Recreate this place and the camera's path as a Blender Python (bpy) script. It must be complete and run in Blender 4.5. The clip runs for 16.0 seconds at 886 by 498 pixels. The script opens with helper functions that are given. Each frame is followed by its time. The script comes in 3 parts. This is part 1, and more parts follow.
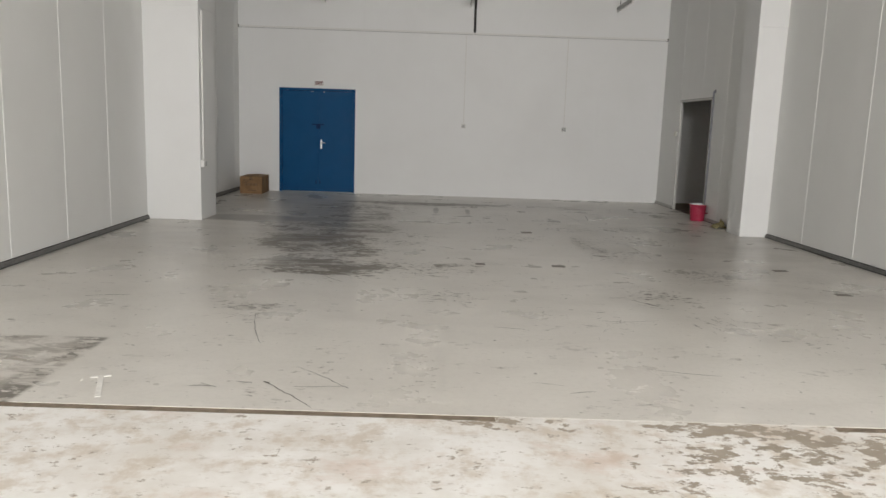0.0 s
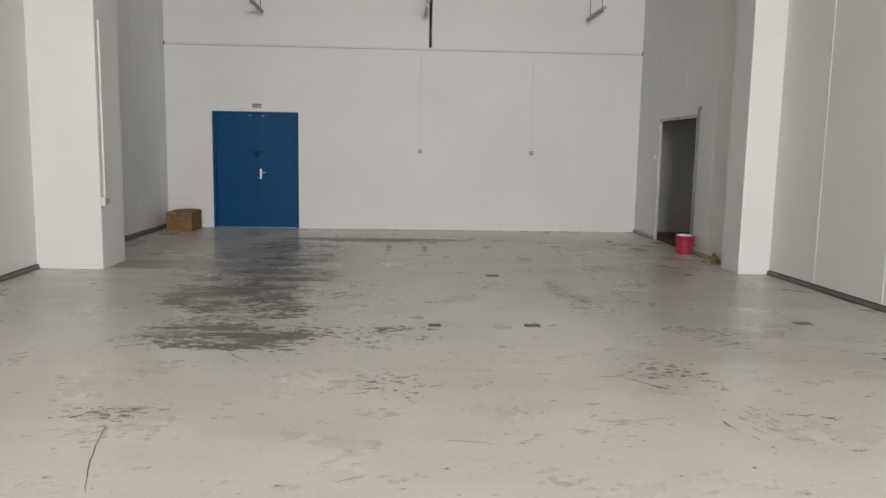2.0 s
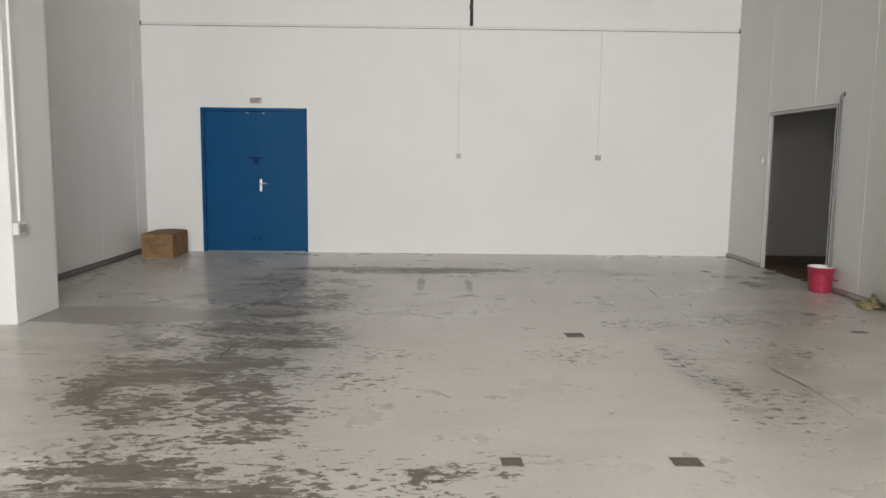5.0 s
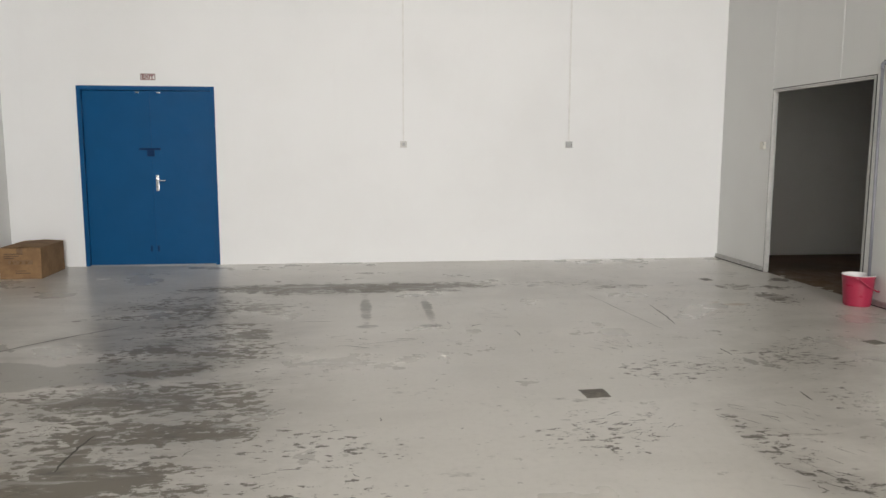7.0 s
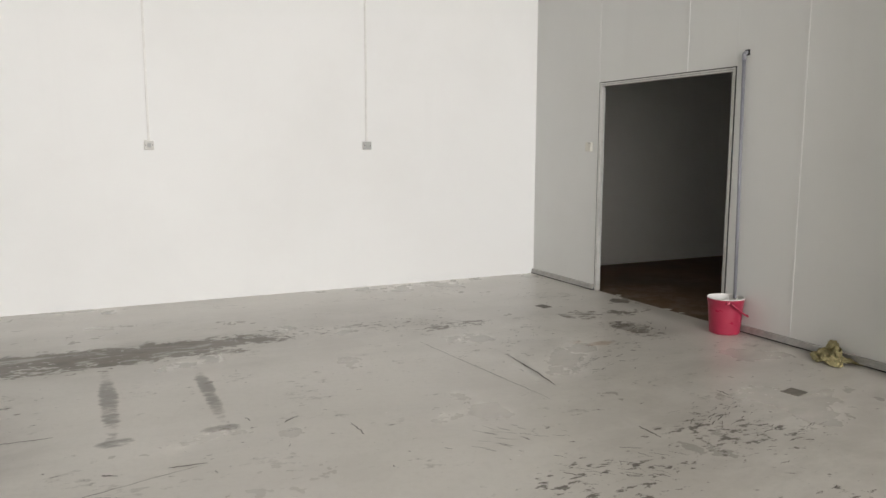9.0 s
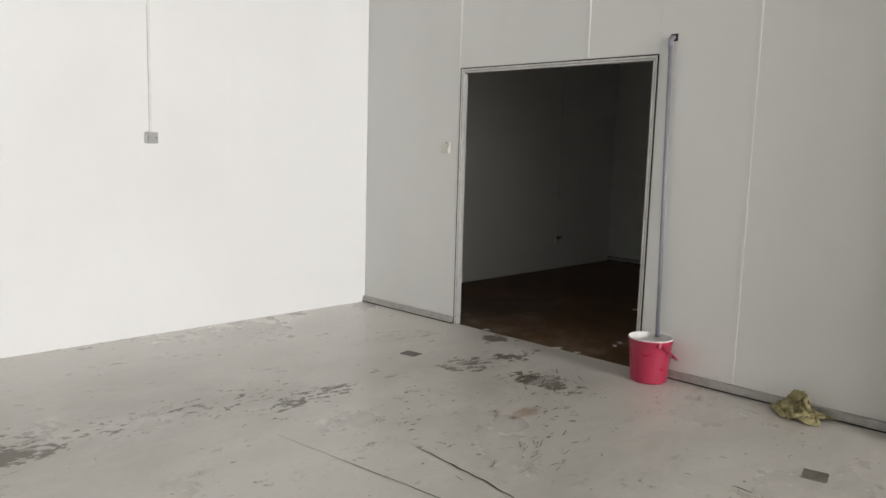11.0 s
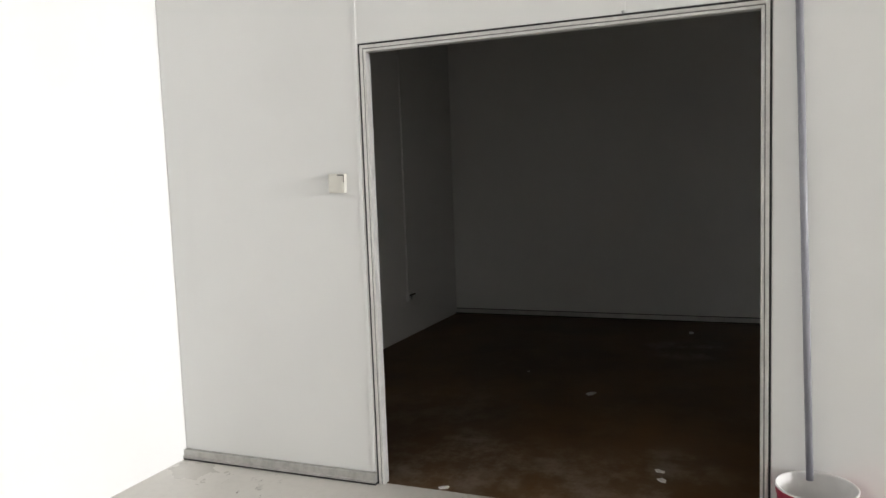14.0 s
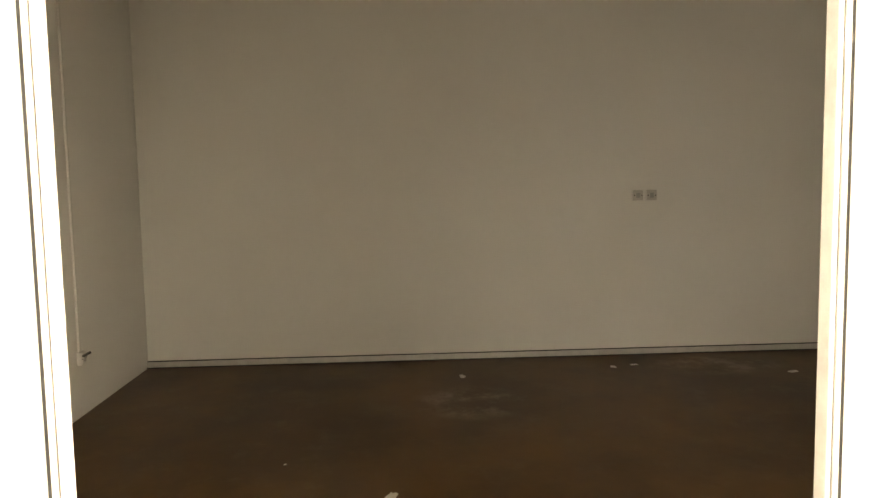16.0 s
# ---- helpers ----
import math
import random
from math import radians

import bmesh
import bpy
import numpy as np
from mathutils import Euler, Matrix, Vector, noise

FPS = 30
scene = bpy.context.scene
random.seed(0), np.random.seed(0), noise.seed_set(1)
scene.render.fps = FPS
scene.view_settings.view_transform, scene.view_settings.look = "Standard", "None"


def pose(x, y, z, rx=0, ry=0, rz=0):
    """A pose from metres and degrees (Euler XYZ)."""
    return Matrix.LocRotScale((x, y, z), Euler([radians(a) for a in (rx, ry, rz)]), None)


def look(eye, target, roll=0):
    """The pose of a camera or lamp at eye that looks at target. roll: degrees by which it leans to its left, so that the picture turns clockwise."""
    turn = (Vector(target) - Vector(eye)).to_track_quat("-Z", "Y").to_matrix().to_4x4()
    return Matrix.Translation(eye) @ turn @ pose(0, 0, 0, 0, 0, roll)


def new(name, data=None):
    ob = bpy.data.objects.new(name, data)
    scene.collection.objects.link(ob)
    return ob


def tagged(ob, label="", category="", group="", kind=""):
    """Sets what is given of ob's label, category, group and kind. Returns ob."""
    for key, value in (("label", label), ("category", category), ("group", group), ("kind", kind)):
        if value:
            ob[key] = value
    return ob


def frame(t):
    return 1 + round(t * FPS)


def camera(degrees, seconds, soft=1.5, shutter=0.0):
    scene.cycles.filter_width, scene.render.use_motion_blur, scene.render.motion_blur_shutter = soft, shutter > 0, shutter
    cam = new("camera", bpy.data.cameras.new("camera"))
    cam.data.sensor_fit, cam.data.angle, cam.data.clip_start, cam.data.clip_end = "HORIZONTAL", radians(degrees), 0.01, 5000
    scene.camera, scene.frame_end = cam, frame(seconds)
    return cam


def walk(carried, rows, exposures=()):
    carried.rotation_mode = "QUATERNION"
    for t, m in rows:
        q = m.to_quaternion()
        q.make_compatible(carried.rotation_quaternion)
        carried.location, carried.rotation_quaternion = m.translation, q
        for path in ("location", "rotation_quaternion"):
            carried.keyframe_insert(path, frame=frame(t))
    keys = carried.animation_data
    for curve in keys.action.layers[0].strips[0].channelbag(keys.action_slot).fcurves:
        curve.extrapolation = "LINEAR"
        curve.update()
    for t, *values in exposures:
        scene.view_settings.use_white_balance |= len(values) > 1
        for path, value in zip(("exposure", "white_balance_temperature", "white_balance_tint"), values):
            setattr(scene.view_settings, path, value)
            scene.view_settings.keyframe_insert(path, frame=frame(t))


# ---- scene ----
cam = camera(60.7, 16.0)
PATH = [
    (0, (0.204, -0.872, 1.453), (0.217, 1.102, 1.132), 1.9),
    (0.5, (0.253, -0.512, 1.465), (0.383, 1.457, 1.144), 1.8),
    (1, (0.35, -0.081, 1.466), (0.567, 1.884, 1.16), 1.7),
    (1.5, (0.401, 0.328, 1.465), (0.572, 2.301, 1.182), 2.2),
    (2, (0.416, 0.808, 1.482), (0.512, 2.789, 1.224), 1.0),
    (2.5, (0.468, 1.251, 1.477), (0.49, 3.235, 1.226), 0.6),
    (3, (0.457, 1.704, 1.463), (0.41, 3.686, 1.195), 0.4),
    (3.5, (0.412, 2.167, 1.475), (0.42, 4.148, 1.202), 0.1),
    (6, (0.184, 4.663, 1.418), (0.232, 6.65, 1.197), 1.2),
    (6.5, (0.137, 5.137, 1.413), (0.306, 7.118, 1.192), 1.1),
    (7, (0.1, 5.622, 1.412), (0.318, 7.593, 1.148), 0.1),
    (7.5, (0.104, 6.108, 1.419), (0.586, 8.03, 1.151), -0.5),
    (8, (0.099, 6.636, 1.448), (0.68, 8.533, 1.193), 0.2),
    (8.5, (0.065, 7.13, 1.471), (0.774, 8.984, 1.221), -0.3),
    (9, (0.072, 7.634, 1.458), (0.926, 9.422, 1.188), 0.1),
    (9.5, (0.071, 8.142, 1.436), (1.077, 9.847, 1.146), 0.4),
    (12, (0.567, 10.493, 1.45), (2.136, 11.713, 1.227), 0.7),
    (12.5, (0.759, 10.927, 1.454), (2.362, 12.104, 1.245), -0.6),
    (13, (1.031, 11.374, 1.469), (2.68, 12.49, 1.282), -1.4),
    (13.5, (1.308, 11.797, 1.46), (3.053, 12.758, 1.283), -2.4),
    (14, (1.622, 12.166, 1.461), (3.462, 12.926, 1.272), -2.1),
    (14.5, (1.986, 12.51, 1.432), (3.924, 12.98, 1.285), -1.7),
    (15, (2.358, 12.755, 1.44), (4.339, 12.989, 1.296), -2.1),
    (15.5, (2.757, 12.925, 1.429), (4.75, 13.01, 1.277), -1.1),
    (16, (3.148, 13.067, 1.44), (5.137, 12.972, 1.258), -1.0),
]
EXPOSURES = [(0.0, -1.22, 6500, 10), (3.0, -0.92, 6500, 10), (6.0, -0.52, 6500, 10), (9.5, -0.27, 6500, 10), (12.5, -0.04, 6300, 10),
             (14.0, 0.32, 6330, 10), (15.0, 1.12, 6450, 10), (15.5, 1.95, 6700, 10), (16.0, 2.9, 9000, 10)]
walk(cam, [(t, look(eye, target, roll)) for t, eye, target, roll in PATH], EXPOSURES)

# ---- world and light: soft daylight that enters by an unseen front opening ----
world = bpy.data.worlds.new("sky")
scene.world = world
world.use_nodes = True
wn = world.node_tree.nodes
wl = world.node_tree.links
sky = wn.new("ShaderNodeTexSky")
sky.sky_type = "NISHITA"
sky.sun_disc = False
sky.sun_elevation = radians(55)
sky.sun_rotation = radians(20)
sky.air_density, sky.dust_density = 1.0, 4.0
wn["Background"].inputs["Strength"].default_value = 0.15
wl.new(sky.outputs[0], wn["Background"].inputs["Color"])

sun = new("sun", bpy.data.lights.new("sun", "SUN"))
sun.data.energy, sun.data.angle, sun.data.color = 1.2, radians(12), (1.0, 0.96, 0.9)
sun.matrix_world = look((0, 0, 30), (-6, -16, 0))

BACK, FRONT, CEIL = 15.0, -7.0, 5.2
OPEN_H = 4.8
# area lamp in the assumed opening, stands in for the sky's light
day = new("daylight", bpy.data.lights.new("daylight", "AREA"))
day.data.shape, day.data.size, day.data.size_y = "RECTANGLE", 4.2, 2.8
day.data.energy, day.data.color = 3300, (1.0, 0.985, 0.97)
day.matrix_world = look((1.9, FRONT - 0.3, 3.3), (1.8, FRONT + 0.7, 2.3))


# ---- materials ----
class Nodes:
    """A small writer of node materials."""

    def __init__(self, name, rough=0.6, metal=0.0, spec=0.5):
        self.mat = bpy.data.materials.new(name)
        self.mat.use_nodes = True
        self.tree = self.mat.node_tree
        self.bsdf = self.tree.nodes["Principled BSDF"]
        self.bsdf.inputs["Roughness"].default_value = rough
        self.bsdf.inputs["Metallic"].default_value = metal
        self.bsdf.inputs["Specular IOR Level"].default_value = spec
        self.place = self.node("ShaderNodeNewGeometry").outputs["Position"]

    def node(self, kind):
        return self.tree.nodes.new(kind)

    def join(self, a, b):
        if hasattr(a, "is_output"):
            self.tree.links.new(a, b)
        else:
            b.default_value = a

    def math(self, op, a, b=0.0, c=0.0):
        n = self.node("ShaderNodeMath")
        n.operation = op
        for v, s in zip((a, b, c), n.inputs):
            self.join(v, s)
        return n.outputs[0]

    def mapped(self, scale=(1, 1, 1), shift=(0, 0, 0)):
        n = self.node("ShaderNodeMapping")
        self.join(self.place, n.inputs["Vector"])
        n.inputs["Scale"].default_value = scale
        n.inputs["Location"].default_value = shift
        return n.outputs[0]

    def noise(self, scale, detail=4.0, rough=0.55, stretch=(1, 1, 1), shift=(0, 0, 0), twist=0.0):
        n = self.node("ShaderNodeTexNoise")
        n.inputs["Scale"].default_value = scale
        n.inputs["Detail"].default_value = detail
        n.inputs["Roughness"].default_value = rough
        n.inputs["Distortion"].default_value = twist
        self.join(self.mapped(stretch, shift), n.inputs["Vector"])
        return n.outputs["Fac"]

    def step(self, v, lo, hi, to=(0.0, 1.0)):
        n = self.node("ShaderNodeMapRange")
        n.interpolation_type = "SMOOTHSTEP"
        self.join(v, n.inputs["Value"])
        n.inputs["From Min"].default_value, n.inputs["From Max"].default_value = lo, hi
        n.inputs["To Min"].default_value, n.inputs["To Max"].default_value = to
        return n.outputs[0]

    def mix(self, f, a, b):
        n = self.node("ShaderNodeMix")
        n.data_type = "RGBA"
        self.join(f, n.inputs["Factor"])
        for v, s in ((a, n.inputs["A"]), (b, n.inputs["B"])):
            self.join((*v, 1.0) if isinstance(v, tuple) else v, s)
        return n.outputs["Result"]

    def colour(self, c):
        self.join((*c, 1.0) if isinstance(c, tuple) else c, self.bsdf.inputs["Base Color"])
        return self

    def rough(self, v):
        self.join(v, self.bsdf.inputs["Roughness"])
        return self

    def bump(self, height, strength=0.2, depth=0.002):
        n = self.node("ShaderNodeBump")
        n.inputs["Strength"].default_value = strength
        n.inputs["Distance"].default_value = depth
        self.join(height, n.inputs["Height"])
        self.join(n.outputs[0], self.bsdf.inputs["Normal"])
        return self

    def spots(self, ellipses):
        """The sum of soft ellipses (x, y, half width, half depth, weight) on the ground."""
        xyz = self.node("ShaderNodeSeparateXYZ")
        self.join(self.place, xyz.inputs[0])
        total = 0.0
        for x, y, a, b, w in ellipses:
            u = self.math("MULTIPLY", self.math("SUBTRACT", xyz.outputs[0], x), 1 / a)
            v = self.math("MULTIPLY", self.math("SUBTRACT", xyz.outputs[1], y), 1 / b)
            d = self.math("ADD", self.math("MULTIPLY", u, u), self.math("MULTIPLY", v, v))
            total = self.math("MAXIMUM", self.step(d, 0.0, 1.6, (w, 0.0)), total)
        return total


def paint(name, base, worn, rough=0.6, spec=0.4, grain=0.25):
    """Wall paint: cloudy stains, fine roller grain."""
    m = Nodes(name, rough, 0.0, spec)
    cloud = m.step(m.noise(0.7, 5.0, 0.6), 0.35, 0.75)
    streak = m.step(m.noise(1.6, 4.0, 0.6, (2.2, 2.2, 0.18), (3, 1, 0)), 0.5, 0.8, (0.0, 0.6))
    both = m.math("MAXIMUM", m.math("MULTIPLY", cloud, 0.55), m.math("MULTIPLY", streak, 0.6))
    m.colour(m.mix(both, base, worn))
    m.bump(m.noise(140.0, 2.0), grain, 0.0015)
    return m.mat


def plain(name, base, dark=0.75, rough=0.5, metal=0.0, scale=14.0, bump=0.1):
    m = Nodes(name, rough, metal)
    worn = tuple(v * dark for v in base)
    m.colour(m.mix(m.step(m.noise(scale, 4.0, 0.6), 0.35, 0.7), base, worn))
    m.rough(m.step(m.noise(scale * 2.3, 3.0), 0.3, 0.7, (max(rough - 0.08, 0.05), min(rough + 0.12, 1.0))))
    m.bump(m.noise(scale * 9, 2.0), bump, 0.001)
    return m.mat


def coated_floor():
    """Grey floor coating with a dull shine, rubbed dark where loads were dragged."""
    m = Nodes("grey floor coating", 0.2, 0.0, 0.5)
    fine = m.noise(20.0, 7.0, 0.66, (0.6, 1.05, 1))
    broad = m.noise(2.5, 8.0, 0.68, (0.7, 1.15, 1), (5, 2, 0), 0.5)
    cloud = m.noise(0.5, 5.0, 0.6)
    heavy = m.spots(HEAVY)
    light = m.spots(LIGHT)
    fine_off = m.math("SUBTRACT", fine, 0.5)
    broad_off = m.math("SUBTRACT", broad, 0.5)
    base = m.mix(m.step(cloud, 0.3, 0.7), (0.69, 0.662, 0.612), (0.62, 0.592, 0.542))
    base = m.mix(m.step(m.noise(1.5, 4.0, 0.6, (0.5, 1.0, 1), (6, 3, 0), 0.4), 0.4, 0.72, (0.0, 0.26)), base, (0.43, 0.405, 0.36))
    base = m.mix(m.step(m.noise(24.0, 6.0, 0.72), 0.42, 0.75, (0.0, 0.2)), base, (0.40, 0.375, 0.33))
    base = m.mix(m.step(m.noise(3.2, 4.0, 0.6, (0.4, 1.2, 1), (9, 4, 0)), 0.48, 0.75, (0.0, 0.25)), base, (0.67, 0.645, 0.60))
    base = m.mix(m.step(m.noise(30.0, 2.0, 0.5, (1, 1, 1), (31, 17, 0)), 0.74, 0.76, (0.0, 0.6)), base, (0.76, 0.74, 0.70))
    # broad darker areas on and beside the stains, soft at the rim
    soft_dark = m.math("MULTIPLY", m.spots(SOFT_DARK), m.step(m.noise(1.9, 7.0, 0.68, (0.6, 1.1, 1), (2, 11, 0), 0.4), 0.3, 0.68, (0.25, 1.0)))
    base = m.mix(soft_dark, base, (0.24, 0.22, 0.19))
    # smooth grey film of dried water
    pool = m.spots(WET)
    wet = m.math("ADD", pool, m.math("MULTIPLY", m.noise(1.3, 6.0, 0.55, (1, 1, 1), (3, 1, 0)), 1.0))
    base = m.mix(m.math("MULTIPLY", m.step(wet, 0.84, 0.9, (0.0, 0.8)), m.step(pool, 0.02, 0.12)), base, (0.28, 0.262, 0.23))
    strip = m.math("ADD", m.spots(STRIPS), m.math("ADD", m.math("MULTIPLY", broad_off, 2.2), m.math("MULTIPLY", fine_off, 1.6)))
    base = m.mix(m.step(strip, 0.3, 0.95, (0.0, 0.8)), base, (0.15, 0.132, 0.11))
    # a rusty spill
    rust = m.math("ADD", m.spots([(3.5, 12.09, 0.14, 0.06, 0.9), (3.36, 12.2, 0.08, 0.05, 0.6)]), m.math("MULTIPLY", fine_off, 2.0))
    base = m.mix(m.step(rust, 0.3, 0.9, (0.0, 0.6)), base, (0.30, 0.17, 0.085))
    # worn dark film with ragged edges, rubbed through in streaks
    edge = m.math("ADD", m.math("MULTIPLY", heavy, 1.2), m.math("ADD", m.math("MULTIPLY", broad_off, 3.3), m.math("MULTIPLY", fine_off, 3.0)))
    film = m.step(edge, 0.46, 0.58, (0.0, 0.94))
    rubbed = m.step(m.noise(7.0, 7.0, 0.7, (0.35, 1.3, 1), (4, 9, 0), 0.8), 0.52, 0.62, (1.0, 0.4))
    film = m.math("MULTIPLY", m.math("MULTIPLY", film, rubbed), m.step(heavy, 0.0, 0.14, (0.2, 1.0)))
    # small chips and drag flecks
    chip = m.math("ADD", light, m.math("ADD", m.math("MULTIPLY", broad_off, 1.4), m.math("MULTIPLY", fine_off, 3.6)))
    flecks = m.step(chip, 0.56, 0.78, (0.0, 0.9))
    specks = m.step(m.noise(17.0, 4.0, 0.62, (0.6, 1.1, 1), (14, 5, 0)), 0.68, 0.72, (0.0, 0.85))
    grime = m.math("MAXIMUM", film, m.math("MAXIMUM", flecks, specks))
    deep = m.math("MAXIMUM", m.math("MULTIPLY", m.math("SUBTRACT", 1.0, film), 0.75), m.step(m.noise(5.0, 7.0, 0.72, (0.6, 1.2, 1)), 0.5, 0.68))
    tone = m.mix(deep, (0.155, 0.133, 0.10), (0.075, 0.063, 0.047))
    base = m.mix(grime, base, tone)
    # bare, scraped rectangle beside the old joint
    bare = m.math("MULTIPLY", m.step(m.along(0), -1.93, -1.98), m.step(m.along(1), 4.0, 3.95))
    scraped = m.mix(m.step(m.noise(5.0, 7.0, 0.7, (0.5, 1.3, 1), (0, 0, 0), 1.2), 0.40, 0.60), (0.62, 0.59, 0.54), (0.33, 0.30, 0.26))
    rim = m.step(m.noise(6.0, 6.0, 0.7, (1, 1, 1), (2, 8, 0)), 0.36, 0.46)
    base = m.mix(m.math("MULTIPLY", bare, rim), base, scraped)
    ragged = m.step(m.math("ADD", fine, broad), 0.98, 1.05)
    lip = m.math("MULTIPLY", m.math("MULTIPLY", m.step(m.along(0), -2.2, -2.04), bare), ragged)
    lip = m.math("MAXIMUM", lip, m.math("MULTIPLY", m.math("MULTIPLY", m.step(m.along(1), 3.86, 3.94), bare), m.math("MULTIPLY", ragged, 0.7)))
    base = m.mix(lip, base, (0.15, 0.135, 0.11))
    m.colour(base)
    m.rough(m.math("ADD", m.step(m.noise(1.4, 5.0, 0.6, (1, 1, 1), (1, 7, 0)), 0.3, 0.7, (0.26, 0.36)), m.math("MULTIPLY", grime, 0.12)))
    m.bump(m.math("ADD", m.noise(60.0, 3.0), m.math("MULTIPLY", grime, -0.8)), 0.05, 0.002)
    return m.mat


def along(self, n):
    xyz = self.node("ShaderNodeSeparateXYZ")
    self.join(self.place, xyz.inputs[0])
    return xyz.outputs[n]


Nodes.along = along

HEAVY = [
    (-0.95, 6.72, 0.85, 0.5, 0.68), (-1.6, 6.85, 0.5, 0.2, 0.45), (-1.05, 7.65, 0.6, 0.5, 0.5), (-1.35, 8.5, 0.85, 0.8, 0.7), (-1.3, 9.6, 0.9, 0.8, 0.56),
    (-1.1, 11.1, 0.6, 0.9, 0.44), (-1.3, 12.3, 0.7, 0.7, 0.46), (-0.1, 13.25, 1.5, 0.32, 0.74), (0.4, 6.97, 0.3, 0.14, 0.46),
    (4.06, 12.28, 0.16, 0.36, 0.5), (4.3, 12.85, 0.13, 0.13, 0.56), (3.95, 12.92, 0.22, 0.2, 0.42), (4.64, 13.3, 0.1, 0.13, 0.75), (4.5, 12.84, 0.14, 0.08, 0.5), (2.75, 13.06, 0.4, 0.12, 0.42),
]
WET = [(-2.6, 10.4, 1.3, 0.42, 0.75), (-1.6, 10.5, 0.8, 0.3, 0.55)]
STRIPS = [(0.145, 12.2, 0.055, 0.8, 0.85), (0.69, 12.2, 0.05, 0.75, 0.8), (0.15, 11.56, 0.11, 0.07, 0.95), (0.66, 11.54, 0.11, 0.06, 0.95)]
LIGHT = [
    (0.0, 6.75, 0.8, 0.5, 0.4), (-1.2, 4.95, 0.35, 0.25, 0.42), (1.3, 9.1, 0.4, 0.3, 0.46), (3.1, 10.35, 0.5, 0.4, 0.44), (3.0, 9.4, 0.35, 0.4, 0.4),
    (3.0, 6.8, 0.6, 0.45, 0.44), (2.15, 5.75, 0.4, 0.5, 0.4), (2.3, 7.9, 0.35, 0.6, 0.42), (-0.2, 3.45, 0.6, 0.3, 0.2),
    (1.6, 13.3, 1.4, 0.3, 0.36), (2.05, 8.9, 0.16, 0.5, 0.52), (2.2, 8.35, 0.14, 0.4, 0.5), (3.3, 12.2, 0.8, 0.6, 0.27), (2.13, 10.15, 0.45, 0.3, 0.42), (0.35, 5.5, 0.35, 0.35, 0.4),
    (-1.1, 10.4, 0.9, 1.6, 0.36), (-0.3, 8.6, 0.7, 1.0, 0.36), (-1.3, 12.4, 1.1, 1.0, 0.34), (-0.9, 6.8, 1.3, 0.8, 0.36), (2.8, 4.6, 0.5, 0.6, 0.25),
]
SOFT_DARK = [(3.6, 8.8, 1.7, 3.8, 0.5), (-1.35, 10.4, 1.25, 3.4, 0.85), (1.2, 13.4, 3.2, 0.9, 0.35), (-1.1, 7.6, 1.3, 1.6, 0.22), (2.15, 8.6, 0.25, 1.2, 0.5), (2.1, 5.8, 0.5, 0.6, 0.35),
           (3.6, 12.5, 1.0, 0.9, 0.4), (-2.9, 12.4, 1.6, 2.4, 0.5), (-3.0, 8.4, 1.4, 1.8, 0.35), (0.0, 13.3, 1.8, 0.5, 0.6)]


def worn_white_floor():
    """White floor paint, rubbed through to brown concrete in places."""
    m = Nodes("worn white floor paint", 0.5, 0.0, 0.4)
    broad = m.noise(4.6, 7.0, 0.68, (0.8, 1.2, 1), (4, 4, 0), 0.4)
    fine = m.noise(14.0, 6.0, 0.65, (0.8, 1.1, 1))
    base = m.mix(m.step(m.noise(1.6, 5.0, 0.65), 0.38, 0.66), (0.82, 0.805, 0.775), (0.70, 0.67, 0.62))
    base = m.mix(m.step(m.noise(4.5, 5.0, 0.7, (1, 1, 1), (8, 1, 0)), 0.46, 0.66, (0.0, 0.7)), base, (0.55, 0.47, 0.375))
    base = m.mix(m.step(m.noise(2.2, 5.0, 0.65, (0.7, 1.2, 1), (15, 3, 0)), 0.55, 0.7, (0.0, 0.5)), base, (0.60, 0.46, 0.375))
    base = m.mix(m.step(m.noise(22.0, 6.0, 0.7, (0.6, 1.1, 1), (1, 19, 0)), 0.56, 0.68, (0.0, 0.6)), base, (0.47, 0.42, 0.36))
    bare = m.spots([(1.75, 2.5, 0.6, 0.4, 0.56), (2.45, 2.5, 0.45, 0.3, 0.58), (1.4, 2.15, 0.5, 0.3, 0.32), (0.6, 2.7, 0.5, 0.12, 0.4), (1.55, 2.72, 0.4, 0.16, 0.6), (2.9, 2.55, 0.4, 0.25, 0.5), (2.2, 2.0, 0.5, 0.3, 0.4)])
    edge = m.math("ADD", m.math("ADD", bare, m.math("MULTIPLY", broad, 2.4)), m.math("MULTIPLY", fine, 2.6))
    worn = m.step(edge, 2.97, 3.12)
    rare = m.step(m.math("ADD", m.math("MULTIPLY", fine, 3.0), broad), 2.36, 2.46)
    tone = m.mix(m.noise(5.0, 5.0, 0.7), (0.25, 0.205, 0.155), (0.45, 0.395, 0.325))
    m.colour(m.mix(m.math("MAXIMUM", worn, m.math("MULTIPLY", rare, 0.8)), base, tone))
    m.bump(m.math("SUBTRACT", m.math("MULTIPLY", m.noise(50.0, 3.0), 0.4), worn), 0.25, 0.002)
    return m.mat


